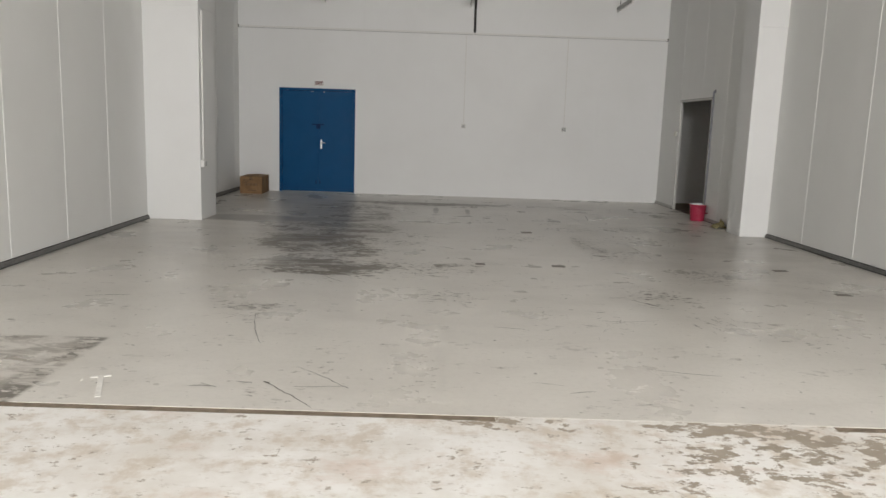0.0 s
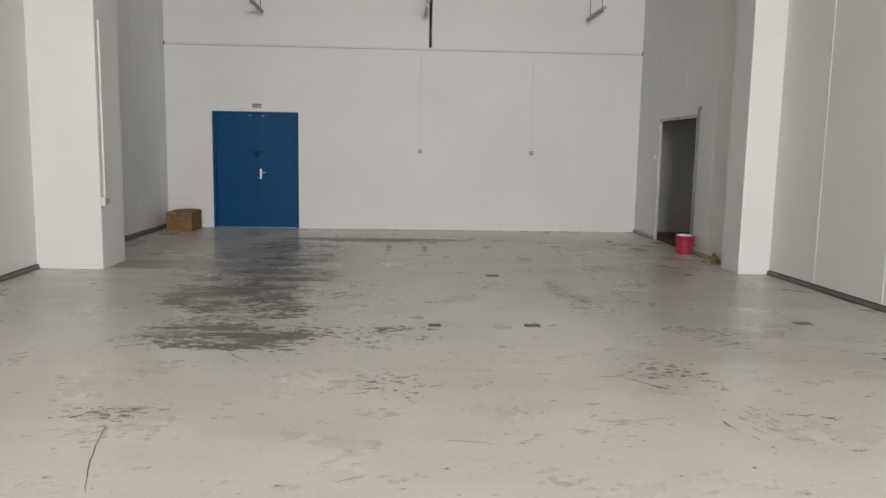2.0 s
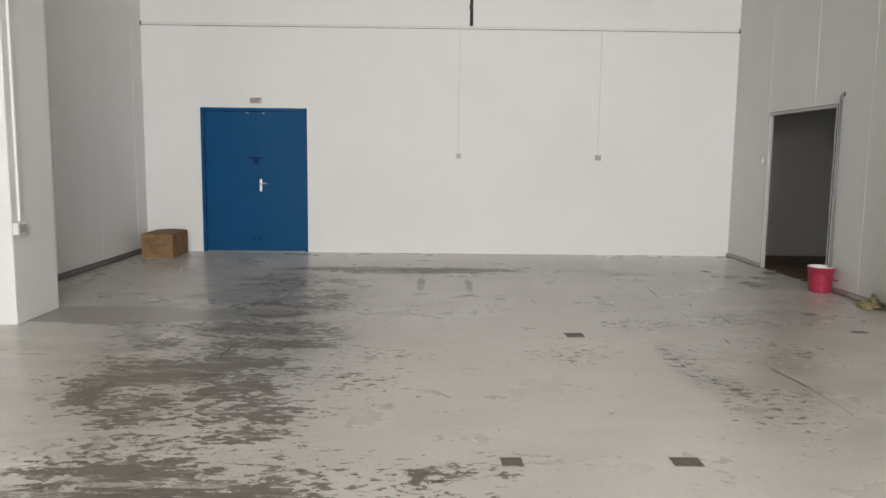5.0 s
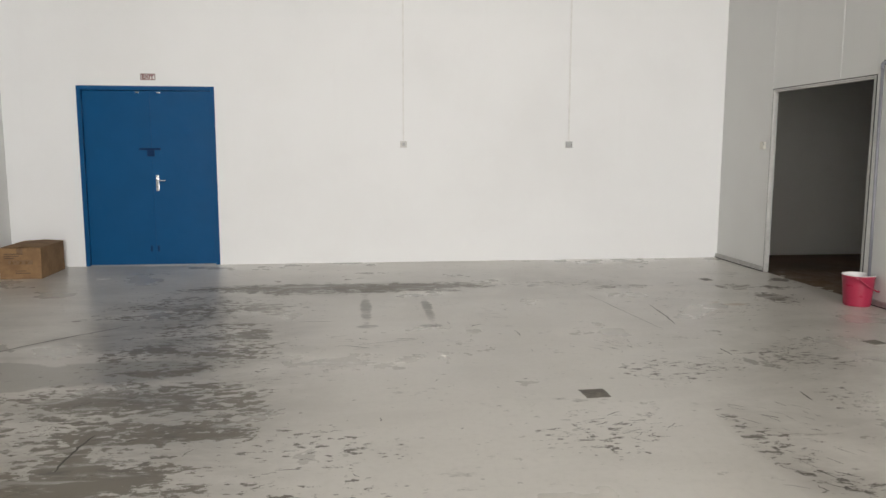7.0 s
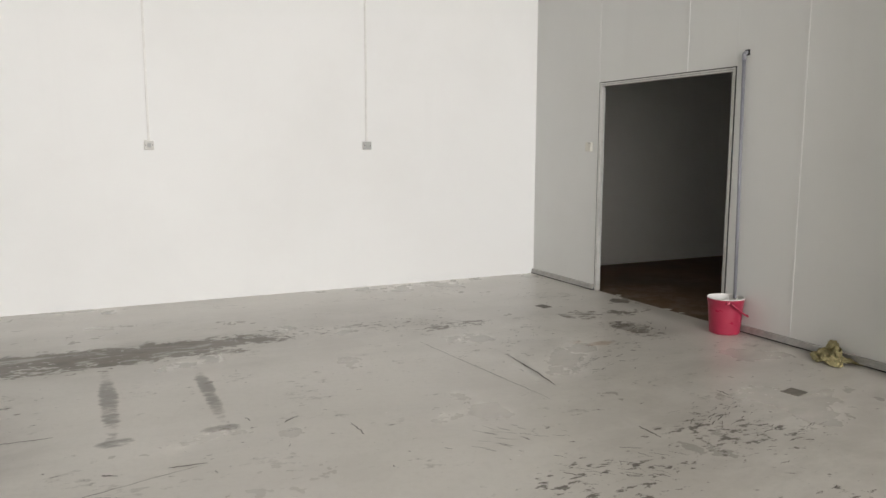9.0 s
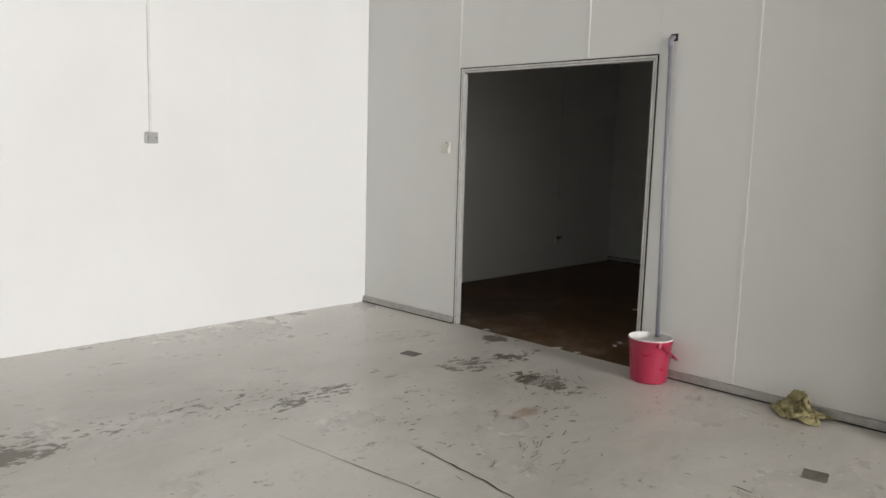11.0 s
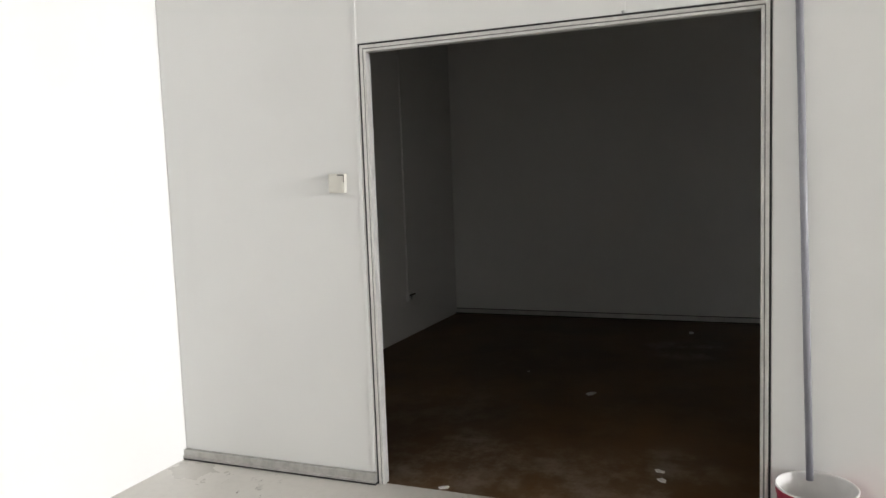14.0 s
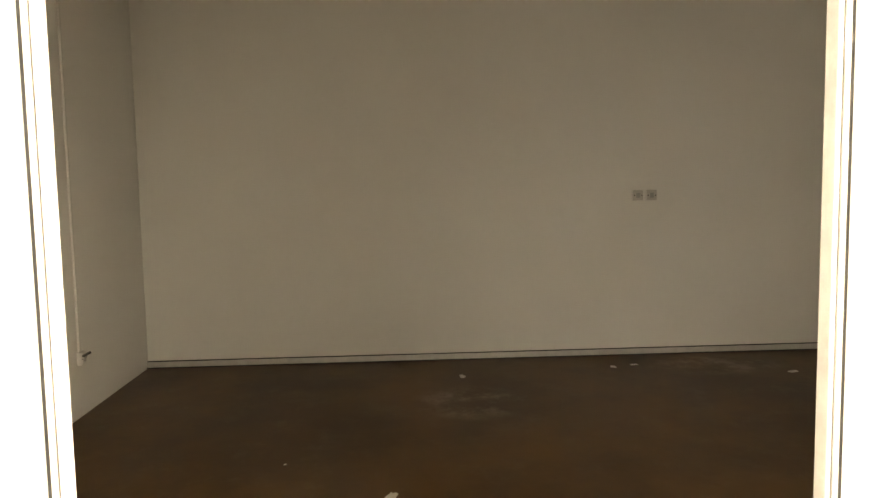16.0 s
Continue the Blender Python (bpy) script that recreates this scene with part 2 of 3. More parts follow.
def brown_floor():
    m = Nodes("brown sealed concrete", 0.45, 0.0, 0.25)
    base = m.mix(m.step(m.noise(0.9, 5.0, 0.65), 0.35, 0.68), (0.125, 0.064, 0.022), (0.066, 0.034, 0.012))
    base = m.mix(m.step(m.noise(3.3, 6.0, 0.7, (1, 1, 1), (3, 3, 0)), 0.5, 0.75, (0.0, 0.5)), base, (0.15, 0.105, 0.062))
    # dust patches farther in, paler areas just inside the doorway
    paler = m.spots([(7.95, 12.67, 0.35, 0.35, 0.7), (5.05, 13.0, 0.45, 0.9, 0.55), (5.2, 13.6, 0.5, 0.45, 0.7), (5.25, 12.55, 0.4, 0.25, 0.6), (8.75, 10.75, 0.3, 0.5, 0.6), (6.0, 14.0, 0.5, 0.5, 0.25)])
    base = m.mix(m.math("MULTIPLY", paler, m.step(m.noise(4.0, 6.0, 0.7), 0.4, 0.7)), base, (0.33, 0.29, 0.24))
    m.colour(base)
    m.bump(m.noise(40.0, 4.0), 0.2, 0.002)
    return m.mat


def cardboard():
    m = Nodes("brown cardboard", 0.85, 0.0, 0.2)
    ribs = m.noise(3.0, 3.0, 0.5, (1, 1, 22))
    m.colour(m.mix(m.step(m.noise(5.0, 5.0, 0.65), 0.35, 0.7), (0.30, 0.185, 0.095), (0.21, 0.125, 0.065)))
    m.bump(ribs, 0.2, 0.001)
    return m.mat


MASONRY = paint("white masonry paint", (0.84, 0.84, 0.83), (0.78, 0.775, 0.76), 0.6)
STORE = paint("white store room panel", (0.85, 0.84, 0.81), (0.80, 0.785, 0.755), 0.55, 0.35, 0.06)
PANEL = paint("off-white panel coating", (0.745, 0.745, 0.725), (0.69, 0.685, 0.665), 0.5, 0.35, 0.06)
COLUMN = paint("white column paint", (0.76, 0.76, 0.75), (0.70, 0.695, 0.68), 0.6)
CEILING = paint("grey ceiling", (0.50, 0.49, 0.475), (0.43, 0.42, 0.405), 0.8)
SEAL = plain("white joint sealant", (0.86, 0.86, 0.84), 0.9, 0.55)
ALU = plain("brushed aluminium", (0.52, 0.51, 0.49), 0.8, 0.42, 0.55, 20.0)
RAIL = plain("dull dark aluminium", (0.22, 0.215, 0.205), 0.75, 0.5, 0.4, 20.0)
FRAME = plain("pale anodised frame", (0.66, 0.65, 0.62), 0.88, 0.42, 0.3, 18.0)
GASKET_AND_SHADE = plain("black rubber gasket and shade", (0.02, 0.02, 0.02), 0.7, 0.6)
BLUE = plain("blue door enamel", (0.0004, 0.072, 0.2), 0.94, 0.45, 0.0, 3.0, 0.04)
BLUE.node_tree.nodes["Principled BSDF"].inputs["Specular IOR Level"].default_value = 0.18
BLUE_DARK = plain("dark blue enamel", (0.002, 0.030, 0.10), 0.8, 0.5)
BLUE_DARK.node_tree.nodes["Principled BSDF"].inputs["Specular IOR Level"].default_value = 0.15
CHROME = plain("polished steel", (0.82, 0.82, 0.82), 0.92, 0.18, 1.0)
STEEL_AND_SHADE = plain("dark steel and shade lines", (0.07, 0.065, 0.06), 0.7, 0.5, 0.6)
PLASTIC = plain("white plastic", (0.78, 0.77, 0.74), 0.92, 0.4)
PLASTIC_GREY = plain("grey plastic", (0.42, 0.42, 0.41), 0.88, 0.45)
IVORY = plain("yellowed ivory plastic", (0.70, 0.68, 0.61), 0.9, 0.45)
PLATE = plain("aged white plate", (0.60, 0.58, 0.55), 0.93, 0.45)
PIPE_GREY = plain("grey conduit plastic", (0.29, 0.29, 0.325), 0.85, 0.4)
RED = plain("pink-red bucket plastic", (0.37, 0.026, 0.064), 0.96, 0.35, 0.0, 6.0, 0.03)
BUCKET_IN = plain("white bucket plastic", (0.82, 0.80, 0.78), 0.92, 0.4)
CLOTH = plain("olive cloth", (0.36, 0.31, 0.155), 0.7, 0.95, 0.0, 30.0, 0.5)
CARD = cardboard()
TAPE = plain("brown packing tape", (0.20, 0.12, 0.06), 0.85, 0.3)
INK = plain("dark print", (0.09, 0.055, 0.035), 0.8, 0.8)
SIGN_RED = plain("dark red print", (0.16, 0.015, 0.015), 0.85, 0.6)
PAD = plain("dark adhesive residue", (0.18, 0.16, 0.133), 0.65, 0.6, 0.0, 25.0, 0.4)
SCUFF = plain("black rubber scuff", (0.10, 0.09, 0.078), 0.7, 0.7)
CHALK = plain("white plaster", (0.80, 0.78, 0.74), 0.85, 0.8)
GROOVE = plain("brown joint filler", (0.23, 0.18, 0.13), 0.6, 0.85, 0.0, 12.0, 0.4)
TUBE = plain("unlit lamp tube", (0.80, 0.80, 0.78), 0.95, 0.25)
FLOOR = coated_floor()
APRON = worn_white_floor()
BROWN = brown_floor()
ASPHALT = plain("asphalt", (0.16, 0.155, 0.15), 0.8, 0.9, 0.0, 2.0)


# ---- shapes ----
def add_box(bm, lo, hi, bevel=0.0, turn=None):
    """A box from corner to corner, with bevelled edges."""
    made = bmesh.ops.create_cube(bm, size=1.0)["verts"]
    size = [b - a for a, b in zip(lo, hi)]
    mid = [(a + b) / 2 for a, b in zip(lo, hi)]
    m = Matrix.Translation(mid) @ Matrix.Diagonal((*size, 1))
    bmesh.ops.transform(bm, matrix=(turn @ m) if turn else m, verts=made)
    if bevel:
        edges = list({e for v in made for e in v.link_edges})
        bmesh.ops.bevel(bm, geom=edges, offset=bevel, segments=2, affect="EDGES", profile=0.6)


def add_rod(bm, a, b, r, r2=None, sides=14):
    a, b = Vector(a), Vector(b)
    turn = (b - a).to_track_quat("Z", "Y").to_matrix().to_4x4()
    m = Matrix.Translation((a + b) / 2) @ turn
    bmesh.ops.create_cone(bm, cap_ends=True, segments=sides, radius1=r, radius2=r if r2 is None else r2, depth=(b - a).length, matrix=m)


def mesh(name, bm, mat, parent=None, smooth=False):
    data = bpy.data.meshes.new(name)
    bmesh.ops.recalc_face_normals(bm, faces=bm.faces)
    bm.to_mesh(data)
    bm.free()
    data.materials.append(mat)
    for p in data.polygons:
        p.use_smooth = smooth
    ob = new(name, data)
    ob.parent = parent
    return ob


def boxes(name, mat, parts, bevel=0.0, parent=None):
    bm = bmesh.new()
    for lo, hi in parts:
        add_box(bm, lo, hi, bevel)
    return mesh(name, bm, mat, parent)


def rods(name, mat, parts, parent=None):
    bm = bmesh.new()
    for a, b, r in parts:
        add_rod(bm, a, b, r)
    return mesh(name, bm, mat, parent, smooth=False)


def empty(name, x, y, z=0.0):
    ob = new(name)
    ob.location = (x, y, z)
    ob.empty_display_size = 0.1
    return ob


def each(name, mat, parts, bevel=0.0, parent=None):
    return [boxes(name, mat, [p], bevel, parent) for p in parts]


def structure(ob, label, category="wall"):
    return tagged(ob, label, category, kind="structure")


# ---- ground and floors ----
# the asphalt ground is unseen, added outside the front opening
structure(boxes("ground", ASPHALT, [((-400, -800, -0.25), (400, FRONT - 0.02, -0.03))]), "added unseen dark asphalt ground outside the front opening", "ground")
structure(boxes("floor_hall", FLOOR, [((-4.3, 2.80, -0.2), (4.768, 15.2, 0)), ((4.768, 2.80, -0.2), (5.4, 8.2, 0)), ((4.768, 8.2, -0.2), (5.0, 11.9, 0))]), "scuffed grey coated concrete floor with dark stains", "floor")
structure(boxes("floor_apron", APRON, [((-4.3, FRONT - 0.02, -0.2), (6.0, 2.735, 0)), ((0.52, 2.735, -0.2), (2.25, 2.80, -0.001))]), "worn white painted concrete floor by the entrance", "floor")
structure(boxes("floor_joint", GROOVE, [((-4.3, 2.735, -0.2), (0.52, 2.80, -0.003)), ((2.25, 2.735, -0.2), (5.4, 2.80, -0.003))]), "brown filled expansion joint across the floor", "floor")
structure(boxes("floor_store", BROWN, [((4.768, 11.9, -0.2), (9.6, 15.4, -0.002)), ((5.0, 8.2, -0.2), (9.6, 11.9, -0.004))]), "dark brown concrete floor of the unlit store room", "floor")


# ---- panel walls ----
def panel_wall(name, label, start, end, joints, top, cut=None, flip=1, coat=None, rail_h=0.062, metal=None, bead=None, seal=True):
    """A wall of upright insulated panels from start to end, seen from its -normal side. Local x runs along it, local y into it.
    joints: distances of the joints. cut: (from, to, height) of a doorway."""
    run = Vector((end[0] - start[0], end[1] - start[1], 0))
    long = run.length
    turn = math.atan2(run.y, run.x)
    place = Matrix.Translation((start[0], start[1], 0)) @ Matrix.Rotation(turn, 4, "Z")
    a, b, h = cut if cut else (long, long, 0.0)
    d = flip
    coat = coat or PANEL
    span = lambda lo, hi, y0, y1, z0, z1: ((lo, min(d * y0, d * y1), z0), (hi, max(d * y0, d * y1), z1))
    core = [span(0, a, 0.03, 0.055, 0, top)]
    if cut:
        core += [span(b, long, 0.03, 0.055, 0, top), span(a, b, 0.03, 0.055, h, top)]
    wall = boxes(name, coat, core)
    wall.matrix_world = place
    structure(wall, label)
    marks = [0.0] + list(joints) + [long]
    for lo, hi in zip(marks, marks[1:]):
        parts = []
        for s, e in ((lo, min(hi, a)), (max(lo, b), hi)):
            if e - s > 0.008:
                parts.append(span(s + (0.003 if s == lo else 0), e - (0.003 if e == hi else 0), 0, 0.03, rail_h + (0.006 if seal else 0.0005), top))
        s, e = max(lo, a), min(hi, b)
        if e - s > 0.02:
            parts.append(span(s + (0.003 if s == lo else -0.0005), e - (0.003 if e == hi else -0.0005), 0, 0.03, h, top))
        boxes("panel", coat, parts, 0.004, wall)
    beads = []
    for j in joints:
        z0 = h + 0.01 if a <= j <= b else rail_h + 0.008
        beads.append(span(j - 0.011, j + 0.011, -0.004, 0.012, z0, top - 0.01))
    if beads:
        boxes("joint_bead", bead or SEAL, beads, 0.003, wall)
    stretches = [(0.0, a), (b, long)] if cut else [(0.0, long)]
    rail, dark = [], []
    for s, e in stretches:
        rail += [span(s, e, -0.022, 0.03, 0.010, rail_h), span(s, e, -0.030, -0.022, 0.010, 0.022)]
        dark += [span(s, e, -0.010, 0.03, rail_h, rail_h + 0.004)] if seal else []
        dark += [span(s, e, -0.026, 0.03, 0.0005, 0.010)]
    boxes("floor_channel", metal or ALU, rail, 0.0025, wall)
    # black strips: the joint over the rail, and the shade beneath it
    boxes("channel_joint_shade", GASKET_AND_SHADE, dark, 0.0, wall)
    return wall


# left side: before and behind the column
panel_wall("wall_left_front", "off-white insulated panel wall with white joints", (-3.55, FRONT), (-3.985, 10.0),
           [0.33 + 1.18 * k for k in range(14)], CEIL, flip=1, rail_h=0.052, metal=RAIL)
panel_wall("wall_left_rear", "off-white insulated panel wall behind the column", (-3.99, 10.6), (-3.99, 15.0), [0.5, 1.68, 2.86, 4.04], CEIL, flip=1, rail_h=0.06, metal=RAIL, bead=PANEL)
# right side
panel_wall("wall_right_front", "off-white insulated panel wall with white joints", (5.61, FRONT), (4.985, 10.1),
           [0.73 + 1.18 * k for k in range(14)], CEIL, flip=-1, rail_h=0.052, metal=RAIL)
panel_wall("wall_right_rear", "off-white insulated panel wall with a doorway", (4.75, 10.5), (4.75, 15.0), [0.97, 2.15, 3.36], CEIL, (1.604, 3.342, 2.08), flip=-1, rail_h=0.054, bead=PANEL, seal=False)
# store room
panel_wall("wall_store_far", "dim off-white panel wall of the store room", (9.12, 8.4), (9.12, 15.13), [], 3.4, flip=-1, coat=STORE, rail_h=0.05, metal=FRAME)
structure(boxes("wall_store_side", STORE, [((4.79, 15.13, -0.1), (9.5, 15.35, 3.4))]), "plain off-white side wall of the store room")
structure(boxes("wall_store_near", STORE, [((5.09, 8.3, -0.1), (9.5, 8.4, 3.5))]), "plain off-white side wall of the store room")
structure(boxes("ceiling_store", STORE, [((5.085, 8.4, 3.4), (9.52, 15.35, 3.5)), ((4.79, 10.4, 3.4), (5.085, 15.35, 3.5))]), "plain grey-white store room ceiling", "ceiling")

# rear masonry wall, unseen front wall, ceiling
DL, DR, DT = -3.16, -1.596, 2.13
structure(boxes("wall_rear", MASONRY, [((-4.3, BACK, -0.1), (DL, BACK + 0.2, CEIL)), ((DR, BACK, -0.1), (4.79, BACK + 0.2, CEIL)), ((DL, BACK, DT), (DR, BACK + 0.2, CEIL)),
                                       ((DL, BACK + 0.19, -0.1), (DR, BACK + 0.25, DT))]), "white painted masonry wall with blue double door")
# unseen wall, its opening placed and narrowed to steer the light
structure(boxes("wall_front", MASONRY, [((-4.3, FRONT - 0.2, OPEN_H), (6.1, FRONT, CEIL)), ((-4.3, FRONT - 0.2, -0.1), (-0.3, FRONT, OPEN_H)), ((4.1, FRONT - 0.2, -0.1), (6.1, FRONT, OPEN_H))]), "added unseen front wall, its opening shaping the daylight")
structure(boxes("ceiling_hall", CEILING, [((-4.3, FRONT - 0.2, CEIL), (6.1, 15.2, CEIL + 0.15))]), "plain high grey ceiling", "ceiling")


def column(name, lo, hi, label):
    """A plastered column, its upper part slightly proud."""
    bm = bmesh.new()
    add_box(bm, (*lo, 0), (*hi, 2.97), 0.012)
    add_box(bm, (lo[0] - 0.004, lo[1] - 0.005, 2.965), (hi[0] + 0.004, hi[1] + 0.005, CEIL), 0.008)
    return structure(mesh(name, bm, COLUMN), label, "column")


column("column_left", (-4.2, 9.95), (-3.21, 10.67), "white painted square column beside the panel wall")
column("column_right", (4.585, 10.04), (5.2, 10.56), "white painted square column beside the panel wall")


# ---- things of the hall ----
def blue_door():
    door = empty("double_door", (DL + DR) / 2, BACK)
    tagged(door, "closed blue metal double door in the white rear wall", "door")
    at = Matrix.Translation((-(DL + DR) / 2, -BACK, 0))

    def part(name, mat, parts, bevel=0.003, parent=door, label=""):
        ob = boxes(name, mat, parts, bevel, parent)
        ob.data.transform(at)
        return tagged(ob, label)

    f, y = 0.05, BACK
    part("frame", BLUE, [((DL, y - 0.012, 0), (DL + f, y + 0.12, DT)), ((DR - f, y - 0.012, 0), (DR, y + 0.12, DT)), ((DL + f, y - 0.012, DT - f), (DR - f, y + 0.12, DT)),
                         ((DL + f, y + 0.055, 0), (DL + f + 0.02, y + 0.10, DT - f)), ((DR - f - 0.02, y + 0.055, 0), (DR - f, y + 0.10, DT - f))])
    seam = -2.36
    left = part("leaf", BLUE, [((DL + f + 0.004, y + 0.02, 0.012), (seam - 0.002, y + 0.055, DT - f - 0.004))])
    right = part("leaf", BLUE, [((seam + 0.002, y + 0.02, 0.012), (DR - f - 0.004, y + 0.055, DT - f - 0.004)), ((seam - 0.012, y + 0.012, 0.012), (seam + 0.016, y + 0.02, DT - f - 0.004))])
    part("bolt_plate", BLUE_DARK, [((seam - 0.13, y + 0.008, 1.385), (seam + 0.12, y + 0.019, 1.41)), ((seam - 0.04, y + 0.006, 1.31), (seam + 0.045, y + 0.019, 1.385))], 0.004, left)
    part("flush_bolt", BLUE_DARK, [((seam - 0.05, y + 0.010, 0.17), (seam - 0.028, y + 0.019, 0.24)), ((seam + 0.03, y + 0.010, 0.17), (seam + 0.052, y + 0.019, 0.24))], 0.002, left)
    part("catch", CHROME, [((seam - 0.14, y + 0.004, DT - f - 0.03), (seam - 0.10, y + 0.02, DT - f - 0.015)), ((seam + 0.10, y + 0.004, DT - f - 0.03), (seam + 0.14, y + 0.02, DT - f - 0.015))], 0.002, right)
    for lx in (DL + f + 0.003, DR - f - 0.003):
        bm = bmesh.new()
        for z in (0.25, 1.05, 1.85):
            add_rod(bm, (lx, y + 0.012, z - 0.05), (lx, y + 0.012, z + 0.05), 0.008, sides=10)
        ob = mesh("hinge", bm, BLUE, door)
        ob.data.transform(at)
    bm = bmesh.new()
    hx = seam + 0.065
    add_box(bm, (hx - 0.018, y + 0.010, 0.90), (hx + 0.018, y + 0.020, 1.09), 0.004)
    add_rod(bm, (hx, y + 0.015, 1.03), (hx, y - 0.035, 1.03), 0.011)
    add_rod(bm, (hx - 0.005, y - 0.035, 1.03), (hx + 0.105, y - 0.035, 1.024), 0.010, 0.008)
    add_rod(bm, (hx, y + 0.014, 0.94), (hx, y + 0.002, 0.94), 0.012)
    ob = mesh("handle", bm, CHROME, right)
    ob.data.transform(at)
    tagged(ob, "shiny chrome lever handle")
    part("threshold", ALU, [((DL + f, y - 0.004, 0), (DR - f, y + 0.10, 0.010))])


def exit_sign():
    sign = boxes("exit_sign", PLASTIC, [((-0.088, -0.010, -0.04), (0.088, 0.0, 0.04))], 0.002)
    sign.location = (-2.345, BACK, 2.235)
    tagged(sign, "small white plate with dark red EXIT lettering", "sign")
    boxes("border", SIGN_RED, [((-0.084, -0.0115, 0.029), (0.084, -0.0102, 0.036)), ((-0.084, -0.0115, -0.036), (0.084, -0.0102, -0.029)),
                               ((-0.084, -0.0115, -0.029), (-0.078, -0.0102, 0.029)), ((0.078, -0.0115, -0.029), (0.084, -0.0102, 0.029))], 0, sign)
    text = bpy.data.curves.new("lettering", "FONT")
    text.body, text.size, text.align_x, text.align_y, text.extrude, text.offset = "EXIT", 0.066, "CENTER", "CENTER", 0.001, 0.003
    made = bpy.data.objects.new("lettering_curve", text)
    scene.collection.objects.link(made)
    data = bpy.data.meshes.new_from_object(made.evaluated_get(bpy.context.evaluated_depsgraph_get()))
    bpy.data.objects.remove(made)
    data.materials.clear()
    data.materials.append(SIGN_RED)
    ob = new("lettering", data)
    ob.parent = sign
    ob.matrix_local = pose(0, -0.0115, -0.002, 90, 0, 0)


def wall_switch(name, label, m, face, wide=0.086, conduit=0.0):
    """A surface box with rocker; local -y looks into the room."""
    base = boxes(name, PLASTIC, [((-wide / 2, -0.030, -0.043), (wide / 2, 0.0, 0.043))], 0.011)
    base.matrix_world = m
    tagged(base, label, "switch")
    boxes("face_plate", face, [((-wide / 2 + 0.004, -0.036, -0.039), (wide / 2 - 0.004, -0.030, 0.039))], 0.0028, base)
    for sx in (-0.030, 0.030):
        rods("screw", STEEL_AND_SHADE, [((sx, -0.0355, 0.0), (sx, -0.0375, 0.0), 0.0045)], base)
    boxes("rocker", PLASTIC_GREY, [((-0.016, -0.041, -0.020), (0.016, -0.036, 0.020))], 0.003, base)
    if conduit:
        boxes("riser", PLASTIC, [((-0.010, -0.014, 0.043), (0.010, 0.0, conduit))], 0.003, base)
    return base


def trunking():
    t = empty("cable_trunking", 0.4, BACK, 3.3)
    tagged(t, "white cable trunking along the rear wall", "trunking")
    boxes("body", MASONRY, [((-4.385, -0.028, 0.0), (4.34, 0.0, 0.042))], 0.003, t)
    boxes("lid", PLASTIC, [((-4.385, -0.033, 0.004), (4.34, -0.028, 0.038))], 0.002, t)
    # dark strip for the shadow line under the trunking
    boxes("shade_line", STEEL_AND_SHADE, [((-4.385, -0.022, -0.003), (4.34, 0.0, 0.0))], 0, t)
    each("end_cap", STEEL_AND_SHADE, [((4.325, -0.036, -0.012), (4.345, 0.0, 0.05)), ((-4.387, -0.036, -0.012), (-4.37, 0.0, 0.05))], 0.002, t)
    return t


def cable_drop():
    c = empty("cable_riser", 0.81, BACK, 3.34)
    tagged(c, "dark cable bundle climbing the white rear wall", "cable")
    bm = bmesh.new()
    for k, dx in enumerate((-0.016, -0.002, 0.013)):
        px = dx
        for n in range(12):
            z0, z1 = n * 0.155, (n + 1) * 0.155
            nx = dx + random.uniform(-0.004, 0.004)
            add_rod(bm, (px, -0.02 - 0.006 * (k % 2), z0), (nx, -0.02 - 0.006 * (k % 2), z1), 0.0105, sides=8)
            px = nx
    mesh("cable", bm, STEEL_AND_SHADE, c, True)
    each("clip", STEEL_AND_SHADE, [((-0.034, -0.04, 0.24), (0.02, -0.001, 0.30)), ((-0.026, -0.036, 0.95), (0.026, -0.001, 0.98))], 0.003, c)


def batten(name, x, y0, y1, z):
    """A slim fluorescent batten hung from the ceiling by two rods."""
    lamp = empty(name, x, (y0 + y1) / 2, z)
    tagged(lamp, "unlit slim fluorescent batten hanging from the ceiling", "lamp", "hall ceiling lamps")
    half = (y1 - y0) / 2
    boxes("body", PLASTIC_GREY, [((-0.03, -half, 0.0), (0.03, half, 0.05))], 0.006, lamp)
    rods("tube", TUBE, [((0, -half + 0.03, -0.03), (0, half - 0.03, -0.03), 0.013)], lamp)
    each("tube_holder", PLASTIC, [((-0.016, -half, -0.048), (0.016, -half + 0.03, 0.0)), ((-0.016, half - 0.03, -0.048), (0.016, half, 0.0))], 0.003, lamp)
    for s in (-0.7, 0.7):
        rods("hanger", STEEL_AND_SHADE, [((0, half * s, 0.04), (0, half * s, CEIL - z), 0.006)], lamp)
    return lamp


def column_conduit():
    c = empty("column_conduit", -3.21, 10.06, 0)
    tagged(c, "white plastic conduit and socket box on the column", "conduit")
    boxes("duct", PLASTIC, [((0.0, -0.018, 0.87), (0.022, 0.018, 2.92))], 0.004, c)
    boxes("socket_box", PLASTIC, [((0.0, -0.10, 0.76), (0.045, 0.04, 0.86))], 0.006, c)
    boxes("socket_face", PLASTIC_GREY, [((0.045, -0.085, 0.775), (0.050, 0.025, 0.845))], 0.002, c)


